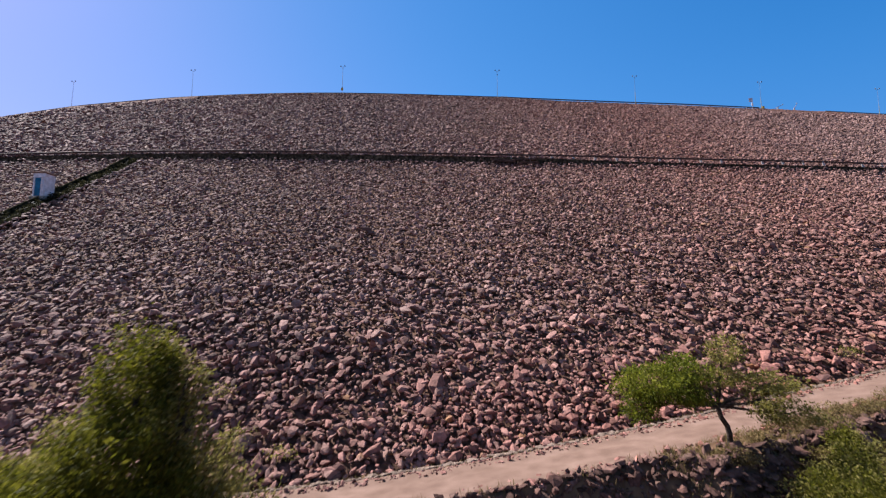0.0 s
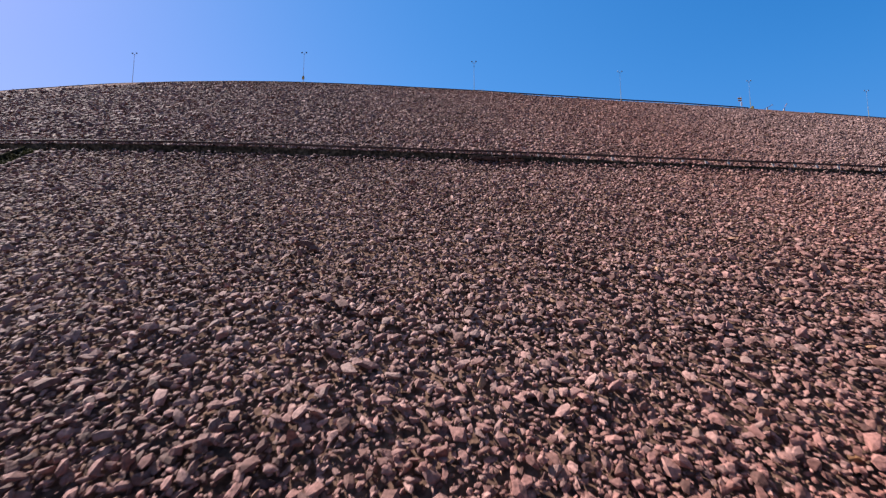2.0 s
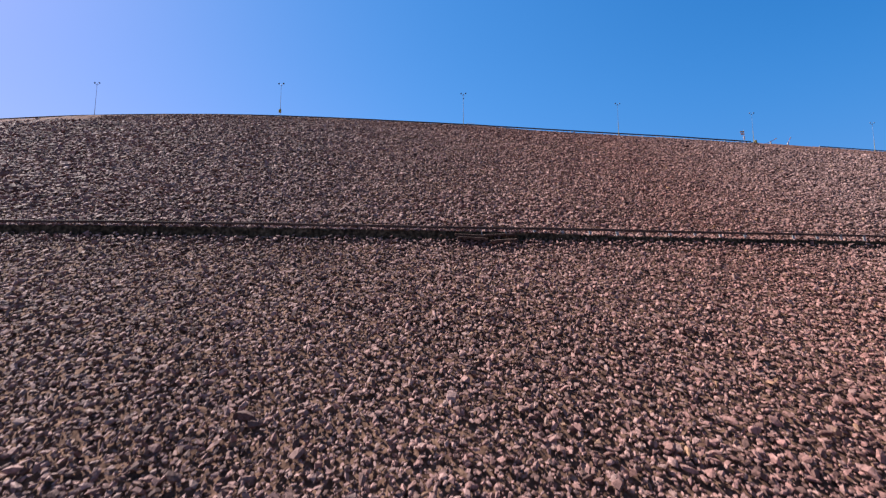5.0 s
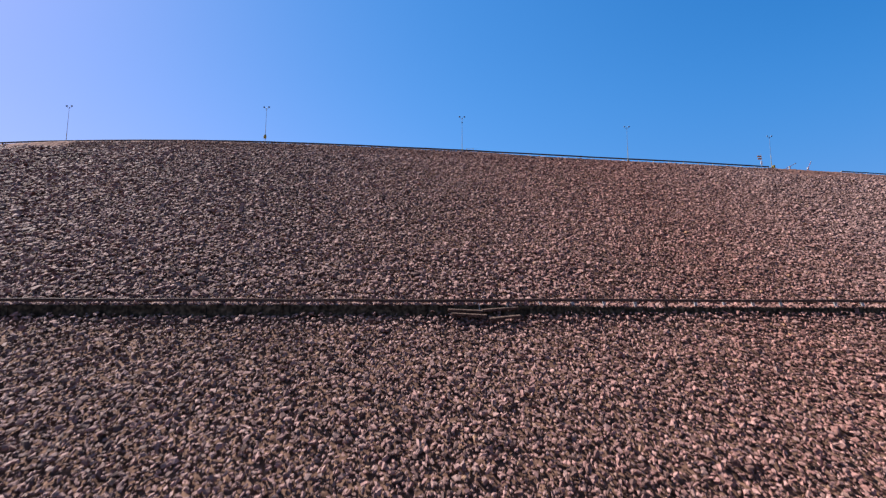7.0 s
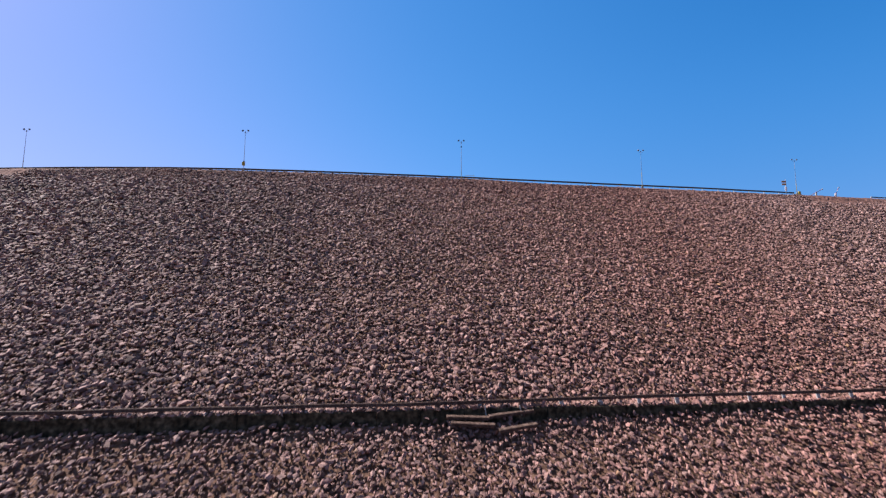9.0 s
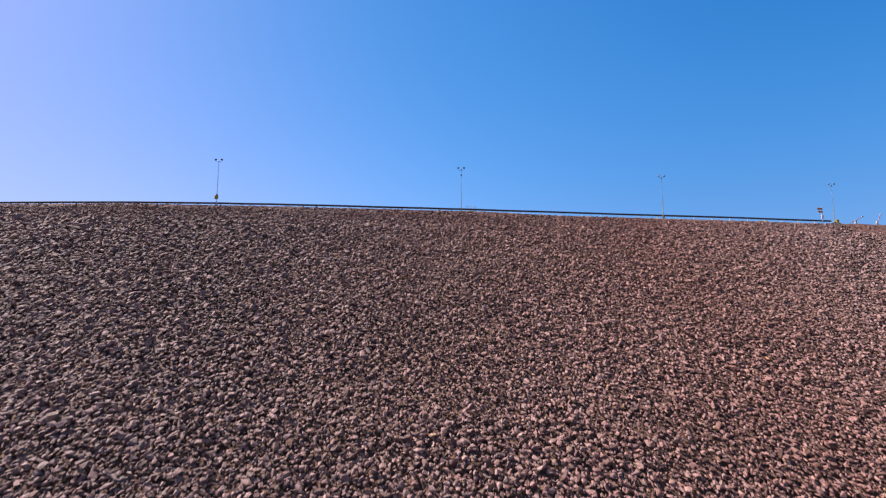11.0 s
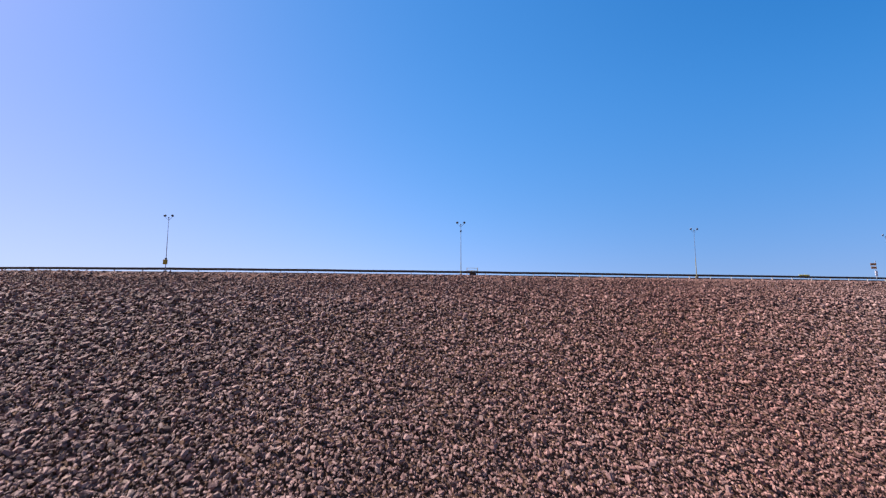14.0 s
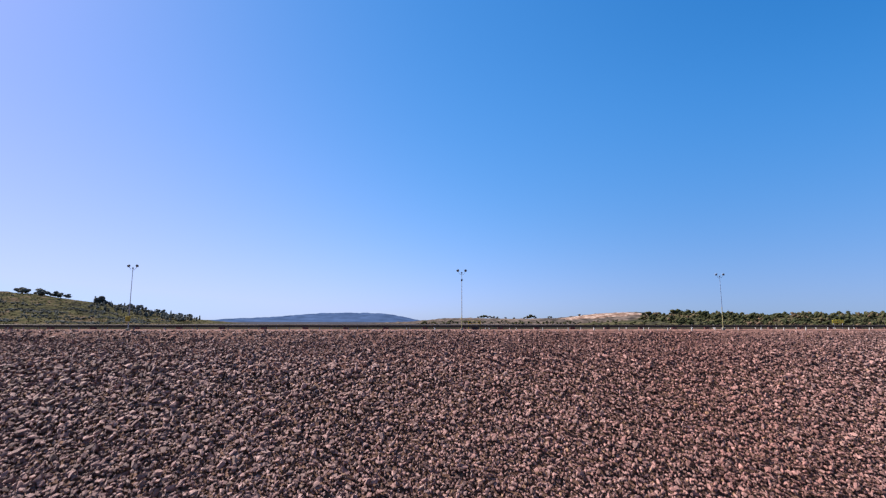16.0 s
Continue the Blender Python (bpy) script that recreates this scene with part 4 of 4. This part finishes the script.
for x, lean in ((0.1, -8), (3.5, -14)):
    y = float(crest_y(x)) - 68.75
    st = part("broken_post", post_bm(0.95), pale_post_mat)
    tagged(st, "pale leaning steel post stub at the berm edge", "post", "broken posts")
    st.matrix_basis = pose(x, y, float(berm_z(x)) - 0.75, 8, lean, 0)


# ---- crest furniture ----
def crest_at(x, back):
    return (float(x), float(crest_y(x)) + back, CREST_Z)


sg = thing("sign_post", crest_at(85.2, 0.7), "grey post with two orange-brown boards and a pale panel", "sign")
part("pole", tube([(0.35, 0, -0.1), (0.35, 0, 2.2), (0.35, 0, 4.2)], [0.06, 0.055, 0.05], 8), pole_mat, sg)
part("board", box((1.25, 0.05, 0.48), (-0.15, -0.08, 3.45), 0.02), orange_mat, sg, "orange-brown sign board")
part("board", box((1.15, 0.05, 0.48), (-0.10, -0.08, 2.75), 0.02), orange_mat, sg, "orange-brown sign board")
part("panel", box((0.5, 0.12, 1.1), (0.30, -0.1, 1.55), 0.02), white_mat, sg, "pale lower panel")
part("bar", box((0.8, 0.01, 0.07), (-0.15, -0.112, 3.45)), lamp_mat, sg, "dark line of lettering")
part("bar", box((0.7, 0.01, 0.07), (-0.10, -0.112, 2.75)), lamp_mat, sg, "dark line of lettering")


def boom(x, lean):
    b = thing("boom_barrier", crest_at(x, 0.6), "boom barrier with a tilted red and white arm", "barrier", "barriers")
    part("pedestal", box((0.35, 0.35, 1.05), (0, 0, 0.5), 0.04), pale_post_mat, b)
    part("foot", box((0.7, 0.6, 0.12), (0, 0, 0.03), 0.02), concrete_mat, b)
    c, s = math.cos(radians(lean)), math.sin(radians(lean))
    for k in range(6):
        r = -1.6 + k * 0.55
        part("arm_segment", box((0.56, 0.07, 0.13), (r * c, -0.25, 1.0 + r * s), 0.01, Euler((0, -radians(lean), 0))), red_mat if k % 2 else pale_post_mat, b)
    part("counterweight", box((0.4, 0.2, 0.28), (1.75 * c, -0.25, 1.0 + 1.75 * s), 0.03, Euler((0, -radians(lean), 0))), pole_mat, b)


boom(94.5, 28)
boom(100.5, 62)
bx_ = thing("yellow_box", crest_at(89.1, 0.2), "yellow painted roadside cabinet beside the lamp post", "cabinet")
part("body", box((0.6, 0.5, 0.85), (0, 0, 0.48), 0.04), yellow_mat, bx_)
part("door", box((0.46, 0.02, 0.62), (0, -0.262, 0.5), 0.005), yellow_mat, bx_)
part("base", box((0.75, 0.65, 0.14), (0, 0, 0.03), 0.02), concrete_mat, bx_)

gate = thing("yellow_gate", crest_at(2.0, 1.9), "small yellow tubular gate standing behind the guard rail", "gate")
for s in (-0.95, 0.95):
    part("post", tube([(s, 0, -0.1), (s, 0, 1.55)], [0.05, 0.05], 8), yellow_mat, gate)
for z in (0.55, 1.0, 1.45):
    part("rail", tube([(-0.95, 0, z), (0.95, 0, z)], [0.035, 0.035], 6), yellow_mat, gate)
part("panel", box((1.2, 0.06, 0.5), (0.1, 0.08, 0.32), 0.02), lamp_mat, gate, "dark lower panel")

board = thing("yellow_board", crest_at(75.2, 9.0), "long yellow warning board on two posts", "sign")
part("board", box((2.3, 0.06, 0.62), (0, 0, 1.50), 0.02), sign_yellow_mat, board)
for s in (-0.9, 0.9):
    part("post", tube([(s, 0.06, -0.1), (s, 0.06, 1.8)], [0.045, 0.045], 8), pole_mat, board)
for z in (1.40, 1.61):
    part("bar", box((1.7, 0.01, 0.06), (0, -0.036, z)), lamp_mat, board, "dark line of lettering")

# concrete blocks along the far edge of the crest road
brnd = random.Random(8)
first = None
for k, x in enumerate(np.arange(-92, 110, 6.6)):
    m = pose(float(x), float(crest_y(x)) + 8.8, CREST_Z + 0.02, 0, 0, 8 + brnd.uniform(-5, 5))
    if first is None:
        first = part("kerb_block", box((0.95, 0.42, 0.50), (0, 0, 0.25), 0.05), block_mat)
        first.matrix_basis = m
        tagged(first, "weathered reddish concrete block edging the crest road", "block", "edge blocks")
    else:
        copy_thing(first, m)


# ---- plants ----
def leaf_cloud(lobes, count, size, rng, clumps=26, spread=0.22, stretch=1.8):
    """Vertices and quads of many single leaves, in clumps inside ellipsoid lobes."""
    V = []
    weight = np.array([r[0] * r[1] * r[2] for _, r in lobes]) ** 0.6
    weight = weight / weight.sum()
    for (c, r), w in zip(lobes, weight):
        n = int(count * w)
        u = rng.normal(0, 1, (clumps, 3))
        u = u / np.linalg.norm(u, axis=1)[:, None] * rng.uniform(0.45, 1.0, (clumps, 1)) ** 0.6
        p = u[rng.integers(0, clumps, n)] + rng.normal(0, spread, (n, 3))
        p = np.array(c) + p * np.array(r)
        a = rng.normal(0, 1, (n, 3))
        a /= np.linalg.norm(a, axis=1)[:, None]
        b = np.cross(a, rng.normal(0, 1, (n, 3)))
        b /= np.linalg.norm(b, axis=1)[:, None]
        s = size * np.exp(rng.normal(0, 0.3, (n, 1)))
        a, b = a * s * stretch * 0.5, b * s * 0.5
        V.append(np.stack([p - a, p - b * 0.9, p + a, p + b * 0.9], 1).reshape(-1, 3))
    V = np.concatenate(V)
    return V, np.arange(len(V)).reshape(-1, 4)


def branch(a, b, r0, r1, rnd, bm, sides=7, wob=0.12):
    a, b = Vector(a), Vector(b)
    pts, d = [], (b - a).length
    for k in range(6):
        f = k / 5
        p = a.lerp(b, f)
        if 0 < k < 5:
            p += Vector([rnd.uniform(-1, 1) * wob * d * 0.3 for _ in range(3)])
        pts.append(p)
    return tube(pts, [r0 + (r1 - r0) * k / 5 for k in range(6)], sides, bm)


def tree(name, base, fork, lobes, dry_lobes, leaves, size, label, seed, r=0.16, twigs=10, dry=dry_leaf_mat, green=leaf_mat, thin=0.55):
    """A trunk to its fork, limbs out to each lobe of the crown, twigs, and single leaves."""
    rnd, rg = random.Random(seed), np.random.default_rng(seed)
    t = thing(name, base, label, "tree" if "tree" in name else "shrub")
    inv = t.matrix_basis.inverted()
    bm = branch(Vector(base) - Vector((0, 0, 0.3)), fork, r, r * 0.72, rnd, None, 10, 0.18)
    trunk = part("trunk", bm, bark_mat, t)
    trunk.matrix_basis = inv
    for c, rad in list(lobes) + list(dry_lobes):
        bm = branch(fork, c, r * 0.55, r * 0.16, rnd, None)
        for _ in range(twigs):
            e = Vector(c) + Vector([rnd.uniform(-0.9, 0.9) * q for q in rad])
            branch(Vector(fork).lerp(Vector(c), rnd.uniform(0.5, 1.0)), e, r * 0.14, r * 0.04, rnd, bm, 4)
        limb = part("limb", bm, bark_mat, t)
        limb.matrix_basis = inv
    for ls, mat, share in ((lobes, green, 1.0), (dry_lobes, dry, thin)):
        if ls:
            V, F = leaf_cloud(ls, int(leaves * share), size, rg, 40, 0.2, 2.6)
            crown = mesh_of("crown", V, F, mat)
            crown.parent, crown.matrix_basis = t, inv
    return t


def on_ground(x, y):
    return (x, y, float(ground_z(x, y)))


# moss and low weeds filling the chute
lobes = []
for k in range(120):
    y = float(crest_y(-64)) - 69.5 - k * 0.47
    x = float(chute_x(y)) + crnd.uniform(-0.9, 1.0)
    lobes.append(((x, y, float(face_z(x, y)) - 0.12), (0.62, 0.5, 0.26)))
V, F = leaf_cloud(lobes, 13000, 0.15, np.random.default_rng(81), 14, 0.35, 1.6)
moss = mesh_of("moss", V, F, moss_leaf_mat)
moss.parent, moss.matrix_parent_inverse = chute, chute.matrix_basis.inverted()

tree("road_tree", (8.1, -130.75, float(ground_z(8.1, -130.75))), (7.0, -131.4, -14.0),
     [((3.5, -132.5, -12.7), (1.8, 1.5, 0.95)), ((5.3, -131.9, -12.2), (1.5, 1.3, 0.8)), ((2.7, -132.8, -13.8), (1.0, 0.9, 0.85)), ((5.0, -132.6, -13.4), (1.3, 1.1, 0.5))],
     [((7.3, -132.0, -11.1), (0.9, 0.9, 0.7)), ((9.3, -132.2, -12.7), (1.5, 1.1, 0.5)), ((9.8, -132.8, -14.1), (1.7, 1.1, 0.6)), ((7.0, -131.6, -12.5), (1.2, 1.0, 0.5)), ((8.9, -132.9, -13.4), (1.2, 1.0, 0.5))],
     16000, 0.055, "leaning thin-trunked tree with bright green feathery leaves beside the track", 21)
g = on_ground(-12.9, -149.8)
tree("bushy_tree", g, (-12.9, -149.8, g[2] + 2.0),
     [((-12.4, -149.8, -11.1), (0.75, 0.75, 1.35)), ((-12.5, -149.8, -12.4), (1.25, 1.1, 1.3)), ((-14.2, -150.0, -13.2), (1.3, 1.2, 0.9)), ((-11.7, -149.7, -13.3), (0.85, 0.8, 1.0)), ((-12.9, -149.9, -14.6), (2.3, 1.9, 1.8)), ((-16.0, -150.2, -13.6), (1.5, 1.2, 0.9))],
     [((-11.0, -149.3, -12.6), (0.7, 0.65, 0.8)), ((-11.5, -149.6, -11.7), (0.55, 0.6, 0.8)), ((-10.5, -149.2, -13.5), (0.8, 0.7, 0.8)), ((-10.2, -149.2, -14.5), (0.9, 0.7, 0.9)), ((-11.6, -149.4, -10.9), (0.5, 0.5, 0.6)), ((-13.7, -149.8, -12.0), (0.6, 0.6, 0.6)), ((-15.4, -149.4, -13.0), (0.9, 0.7, 0.6)), ((-12.3, -149.2, -10.6), (0.5, 0.5, 0.7))],
     80000, 0.039, "dense bushy green tree with drooping leaves", 22, 0.2, 10, dry_leaf_mat, bush_leaf_mat, 0.2)
for k, (x, y, h, w) in enumerate(((11.0, -133.8, 3.4, 2.2), (12.9, -132.3, 3.3, 2.1), (9.6, -135.8, 3.6, 2.4), (10.7, -136.4, 4.0, 2.7), (13.6, -130.6, 2.3, 1.6), (8.2, -137.6, 3.3, 2.3), (12.2, -135.4, 4.0, 2.7))):
    g = on_ground(x, y)
    tree("shrub", g, (x, y, g[2] + 0.35), [((x, y, g[2] + h * 0.55), (w * 0.45, w * 0.5, h * 0.42))], [((x + 0.5, y, g[2] + h * 0.55), (w * 0.75, w * 0.7, h * 0.5)), ((x - 0.8, y + 0.4, g[2] + h * 0.35), (w * 0.6, w * 0.6, h * 0.35))],
         3600, 0.055, "olive green shrub among rocks on the road bank", 40 + k, 0.06, 8, dry_leaf_mat, bush_leaf_mat)
for k, (x, up) in enumerate(((-17.5, 1.5), (-20.5, 3.0), (-23.2, 6.2), (23.0, 1.6))):
    y = float(toe_y(x)) + up
    z = float(face_z(x, y)) + 0.2
    tree("shrub", (x, y, z), (x, y, z + 0.25), [], [((x, y, z + 0.4), (0.9, 0.7, 0.4)), ((x + 0.5, y, z + 0.5), (0.8, 0.7, 0.5))],
         380, 0.06, "sparse olive shrub growing between the rocks", 60 + k, 0.04, 6)

for k, (x, s) in enumerate(((9.0, 7.2), (11.4, 6.6), (13.2, 7.4), (15.0, 6.5), (17.0, 7.0), (19.4, 6.6), (12.2, 8.6), (14.4, 9.0), (7.4, 8.2), (16.4, 8.8))):
    g = on_ground(x, float(toe_y(x)) - s)
    tree("shrub", g, (g[0], g[1], g[2] + 0.2), [], [((g[0], g[1], g[2] + 0.4), (1.0, 0.8, 0.45)), ((g[0] + 0.7, g[1], g[2] + 0.35), (0.8, 0.8, 0.4))],
         1900, 0.05, "low dry straw-brown weeds among the bank's rocks", 90 + k, 0.03, 6, grass_mat)

# dry grass along the road bank
rg = np.random.default_rng(31)
n = 26000
X = np.concatenate([rg.uniform(-30, 40, n // 2), rg.uniform(4, 26, n - n // 2)])
S = 5.6 + np.abs(rg.normal(0, 5.5, n))
S[:4000] = rg.uniform(-0.4, 0.8, 4000)
tuft = np.round(X * 0.7) * 13.7 + np.round(S * 0.9) * 7.1
keep = np.sin(tuft * 12.9898) > -0.1 - 0.6 * (X > 5)
X, S = X[keep], S[keep]
Y = toe_y(X) - S
Z = np.where(S < 3, toe_z(X) + 0.06, ground_z(X, Y) + 0.02)
h = rg.uniform(0.15, 0.5, len(X)) * np.where(S < 3, 0.45, 1.0)
lean = rg.normal(0, 0.16, (len(X), 2))
wid = rg.uniform(0.01, 0.03, len(X))
ang = rg.uniform(0, np.pi, len(X))
p0 = np.stack([X, Y, Z], 1)
side = np.stack([np.cos(ang) * wid, np.sin(ang) * wid, 0 * wid], 1)
tip = p0 + np.stack([lean[:, 0], lean[:, 1], h], 1)
V = np.stack([p0 - side, p0 + side, tip], 1).reshape(-1, 3)
grass = mesh_of("dry_grass", V, np.arange(len(V)).reshape(-1, 3), grass_mat)
tagged(grass, "tufts of dry straw-coloured grass on the bank", "grass", kind="stuff")


# ---- distance behind the crest ----
EYE_Y, EYE_Z, FOCAL = -84.0, 61.0, 925.0


def ridge(name, depth, knots, thick, mat, label, seed, rough=0.6):
    """A hill: its skyline given as bearings (tangent times 925) and rise (the same unit) at a depth beyond the dam."""
    rg = np.random.default_rng(seed)
    kx, kh = np.array(knots, float).T
    u = np.linspace(kx[0], kx[-1], 110)
    h = np.interp(u, kx, kh) - 3.0
    for _ in range(3):
        h[1:-1] = 0.25 * h[:-2] + 0.5 * h[1:-1] + 0.25 * h[2:]
    w = np.linspace(-1, 1, 25)
    U, W = np.meshgrid(u, w, indexing="ij")
    D = depth + W * thick
    X = U / FOCAL * depth
    top = h[:, None] / FOCAL * depth + 3.8
    Z = 57.2 - 1.0 + (top + 1.0) * np.cos(W * np.pi / 2) ** 1.3 + rg.normal(0, rough, U.shape) * np.cos(W * np.pi / 2)
    ob = mesh_of(name, np.stack([X, EYE_Y + D, Z], -1).reshape(-1, 3), grid_faces(*U.shape), mat, True)
    tagged(ob, label, "hill", kind="structure")
    return lambda q, f: (q / FOCAL * depth, EYE_Y + depth + f * thick, 57.2 - 1.0 + (float(np.interp(q, u, h)) / FOCAL * depth + 4.8) * math.cos(f * math.pi / 2) ** 1.3)


# scrub plain between the crest and the hills
px = np.concatenate([[-4700, -2500, -1400, -900], np.arange(-600, 601, 40), [900, 1400, 2500, 4700]])
py = np.array([34, 60, 100, 160, 260, 420, 700, 1200, 2200, 4700.0])
PX, PY = np.meshgrid(px, py, indexing="ij")
PY = PY + crest_y(np.clip(PX, -420, 420)) * np.clip(1.2 - PY / 400, 0, 1)
PZ = np.full(PX.shape, 57.35)
near_rows = 6
plain = mesh_of("plain", np.stack([PX, PY, PZ], -1)[:, :near_rows].reshape(-1, 3), grid_faces(len(px), near_rows), scrub_plain_mat)
tagged(plain, "dark scrubby plain behind the dam", "ground", kind="structure")
far_plain = mesh_of("far_plain", np.stack([PX, PY, PZ], -1)[:, near_rows - 1:].reshape(-1, 3), grid_faces(len(px), len(py) - near_rows + 1), hazed_plain_mat)
tagged(far_plain, "plain running out to the mountains, grey-blue haze painted into its colour", "ground", kind="structure")

left_hill = ridge("hill_left", 820, ((-1400, 84), (-1000, 68), (-784, 53), (-720, 50), (-680, 43), (-620, 36), (-580, 30), (-530, 21), (-480, 11), (-440, 5), (-395, 0), (-360, -6)),
                  200, hill_mat, "green and brown scrubby hillside beyond the crest", 51)
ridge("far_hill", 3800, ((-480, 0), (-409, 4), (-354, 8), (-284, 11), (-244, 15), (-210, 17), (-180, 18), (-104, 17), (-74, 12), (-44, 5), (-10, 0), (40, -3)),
      600, hazed_hill_mat, "distant mountain ridge on the horizon, blue-grey haze painted into its colour", 52, 2.0)
mid_hill = ridge("hill_middle", 950, ((-120, 0), (-60, 3), (-34, 5), (0, 9), (60, 9.5), (130, 8), (200, 10), (260, 16), (320, 20.5), (360, 19), (420, 8), (480, 2)),
                 160, dry_hill_mat, "low dry brown hill beyond the crest", 53)
ridge("cut_bank", 905, ((180, 6), (205, 9), (240, 14.0), (270, 18.0), (320, 20.0), (345, 18.5), (360, 8)), 60, cut_mat, "pale bare earth cutting on the hill", 54, 0.2)
right_hill = ridge("hill_right", 520, ((170, -14), (215, -7), (250, 1), (320, 4), (350, 11), (420, 17), (470, 14), (560, 13), (640, 14), (784, 15), (1000, 18), (1400, 24)),
                   120, hill_mat, "wooded low hill beyond the crest", 55)


def clump(rg, c, r, nu=8, nv=5):
    """A lumpy mass of foliage: an uneven, closed ellipsoid."""
    th, ph = np.arange(nu) * 2 * np.pi / nu, np.linspace(0.12, np.pi - 0.12, nv)
    T, H = np.meshgrid(th, ph, indexing="ij")
    k = rg.uniform(0.72, 1.15, T.shape)
    v = np.stack([np.cos(T) * np.sin(H), np.sin(T) * np.sin(H), np.cos(H)], -1) * k[..., None] * np.array(r) + np.array(c)
    i = np.arange(nu * nv).reshape(nu, nv)
    j = np.roll(i, -1, 0)
    return v.reshape(-1, 3), np.stack([i[:, :-1], i[:, 1:], j[:, 1:], j[:, :-1]], -1).reshape(-1, 4)


def woods(name, where, label, seed, mat=wood_mat, loose=50):
    """Many far trees joined: for each a few uneven masses of foliage, loose leafy twigs round them and a short trunk."""
    rg = np.random.default_rng(seed)
    V, F, base = [], [], 0
    for (x, y, z), h, slim in where:
        w = h * (0.75 if slim is None else 0.22 if slim else 0.55 if h > 3.0 else 0.95)
        small = h < 3.0
        if slim:
            lobes = [((x, y, z + h * 0.38), (w, w, h * 0.38)), ((x, y, z + h * 0.72), (w * 0.55, w * 0.55, h * 0.30))]
        elif small:
            lobes = [((x, y, z + h * 0.4), (w, w, h * 0.45))]
        else:
            lobes = [((x + rg.uniform(-0.6, 0.6) * w, y + rg.uniform(-0.4, 0.4) * w, z + h * q), (w * rg.uniform(0.5, 0.8), w * rg.uniform(0.5, 0.8), h * rg.uniform(0.22, 0.32))) for q in (0.36, 0.56, 0.72)]
        if slim is None or (not slim and not small):
            lobes.append(((x, y, z + h * 0.15), (0.05 * h, 0.05 * h, h * 0.3)))
        pieces = [clump(rg, c, (r[0] * 0.85, r[1] * 0.85, r[2] * 0.85), 5 if small else 8, 4 if small else 5) for c, r in lobes]
        pieces.append(leaf_cloud(lobes[:4], loose // 4 if small else loose, 0.55 if small else 0.62, rg, 30, 0.18, 1.3))
        for v, f in pieces:
            V.append(v)
            F.append(f + base)
            base += len(v)
    ob = mesh_of(name, np.concatenate(V), np.concatenate(F), mat, True)
    return tagged(ob, label, "trees", kind="stuff")


wr = random.Random(77)
spots = []
for _ in range(560):
    q = wr.uniform(335, 860)
    if math.sin(q * 0.045 + 1.0) > 0.75 and wr.random() < 0.8:
        continue
    tall = 1.0 + 0.35 * math.sin(q * 0.07) * math.sin(q * 0.023 + 2)
    spots.append((right_hill(q, wr.uniform(-0.98, 0.1)), wr.uniform(3.0, 5.2) * tall, False))
for _ in range(1300):
    spots.append((right_hill(wr.uniform(335, 860), wr.uniform(-1.0, 0.05)), wr.uniform(1.2, 2.9), False))
for q in (352, 358, 364, 371, 392, 397, 405, 412):
    spots.append((right_hill(q, wr.uniform(-0.1, 0.1)), wr.uniform(4.5, 7.0), None))
for _ in range(40):
    spots.append((right_hill(wr.uniform(215, 345), wr.uniform(-0.8, -0.3)), wr.uniform(1.5, 3.0), False))
for q, h in ((58, 3.0), (63, 5), (68, 6.5), (73, 6), (79, 5), (85, 4.5), (91, 3.5), (138, 4), (143, 6), (149, 8), (155, 6), (180, 4), (184, 3.5), (232, 4), (105, 3), (120, 3)):
    spots.append((mid_hill(q, -0.1), h, None))
for _ in range(170):
    spots.append((mid_hill(wr.uniform(-40, 330), -0.8 + wr.gauss(0, 0.07)), wr.uniform(1.2, 4.0), None))
woods("right_woods", spots, "dark green woodland on the low hill", 78)
spots = []
for _ in range(150):
    q = wr.uniform(-585, -425)
    spots.append((left_hill(q, wr.uniform(-0.35, 0.1)), wr.uniform(4.4, 9.0), wr.random() < 0.6))
for q in (-752, -746, -741, -737, -716, -711, -706, -700, -695, -690, -685, -681, -676):
    spots.append((left_hill(q, wr.uniform(-0.05, 0.05)), wr.uniform(7.5, 12.0), None))
for q in (-601, -597, -593, -588, -583):
    spots.append((left_hill(q, -0.1), wr.uniform(7.5, 14), wr.random() < 0.5))
# bushes in broken bands across the hillside, and a few strewn between them
for level, count in ((-0.84, 420), (-0.70, 380), (-0.58, 420), (-0.42, 240)):
    for _ in range(count):
        q = wr.uniform(-860, -430)
        if math.sin(q * 0.05 + level * 20) < -0.55:
            continue
        spots.append((left_hill(q, level + wr.gauss(0, 0.022)), wr.uniform(0.9, 2.8), False))
for _ in range(160):
    spots.append((left_hill(wr.uniform(-860, -430), wr.uniform(-0.9, -0.1)), wr.uniform(0.8, 2.2), False))
woods("left_woods", spots, "scattered trees and bushes on the hillside, greyed to paint in distance haze", 79, hazed_tree_mat)
# low olive scrub, thick over the whole hillside
spots = []
for _ in range(2600):
    q = wr.uniform(-860, -400)
    spots.append((left_hill(q, wr.uniform(-0.95, -0.02)), wr.uniform(0.5, 1.4), False))
woods("hill_scrub", spots, "low olive scrub and dry grass on the hillside", 80, scrub_mat, 0)
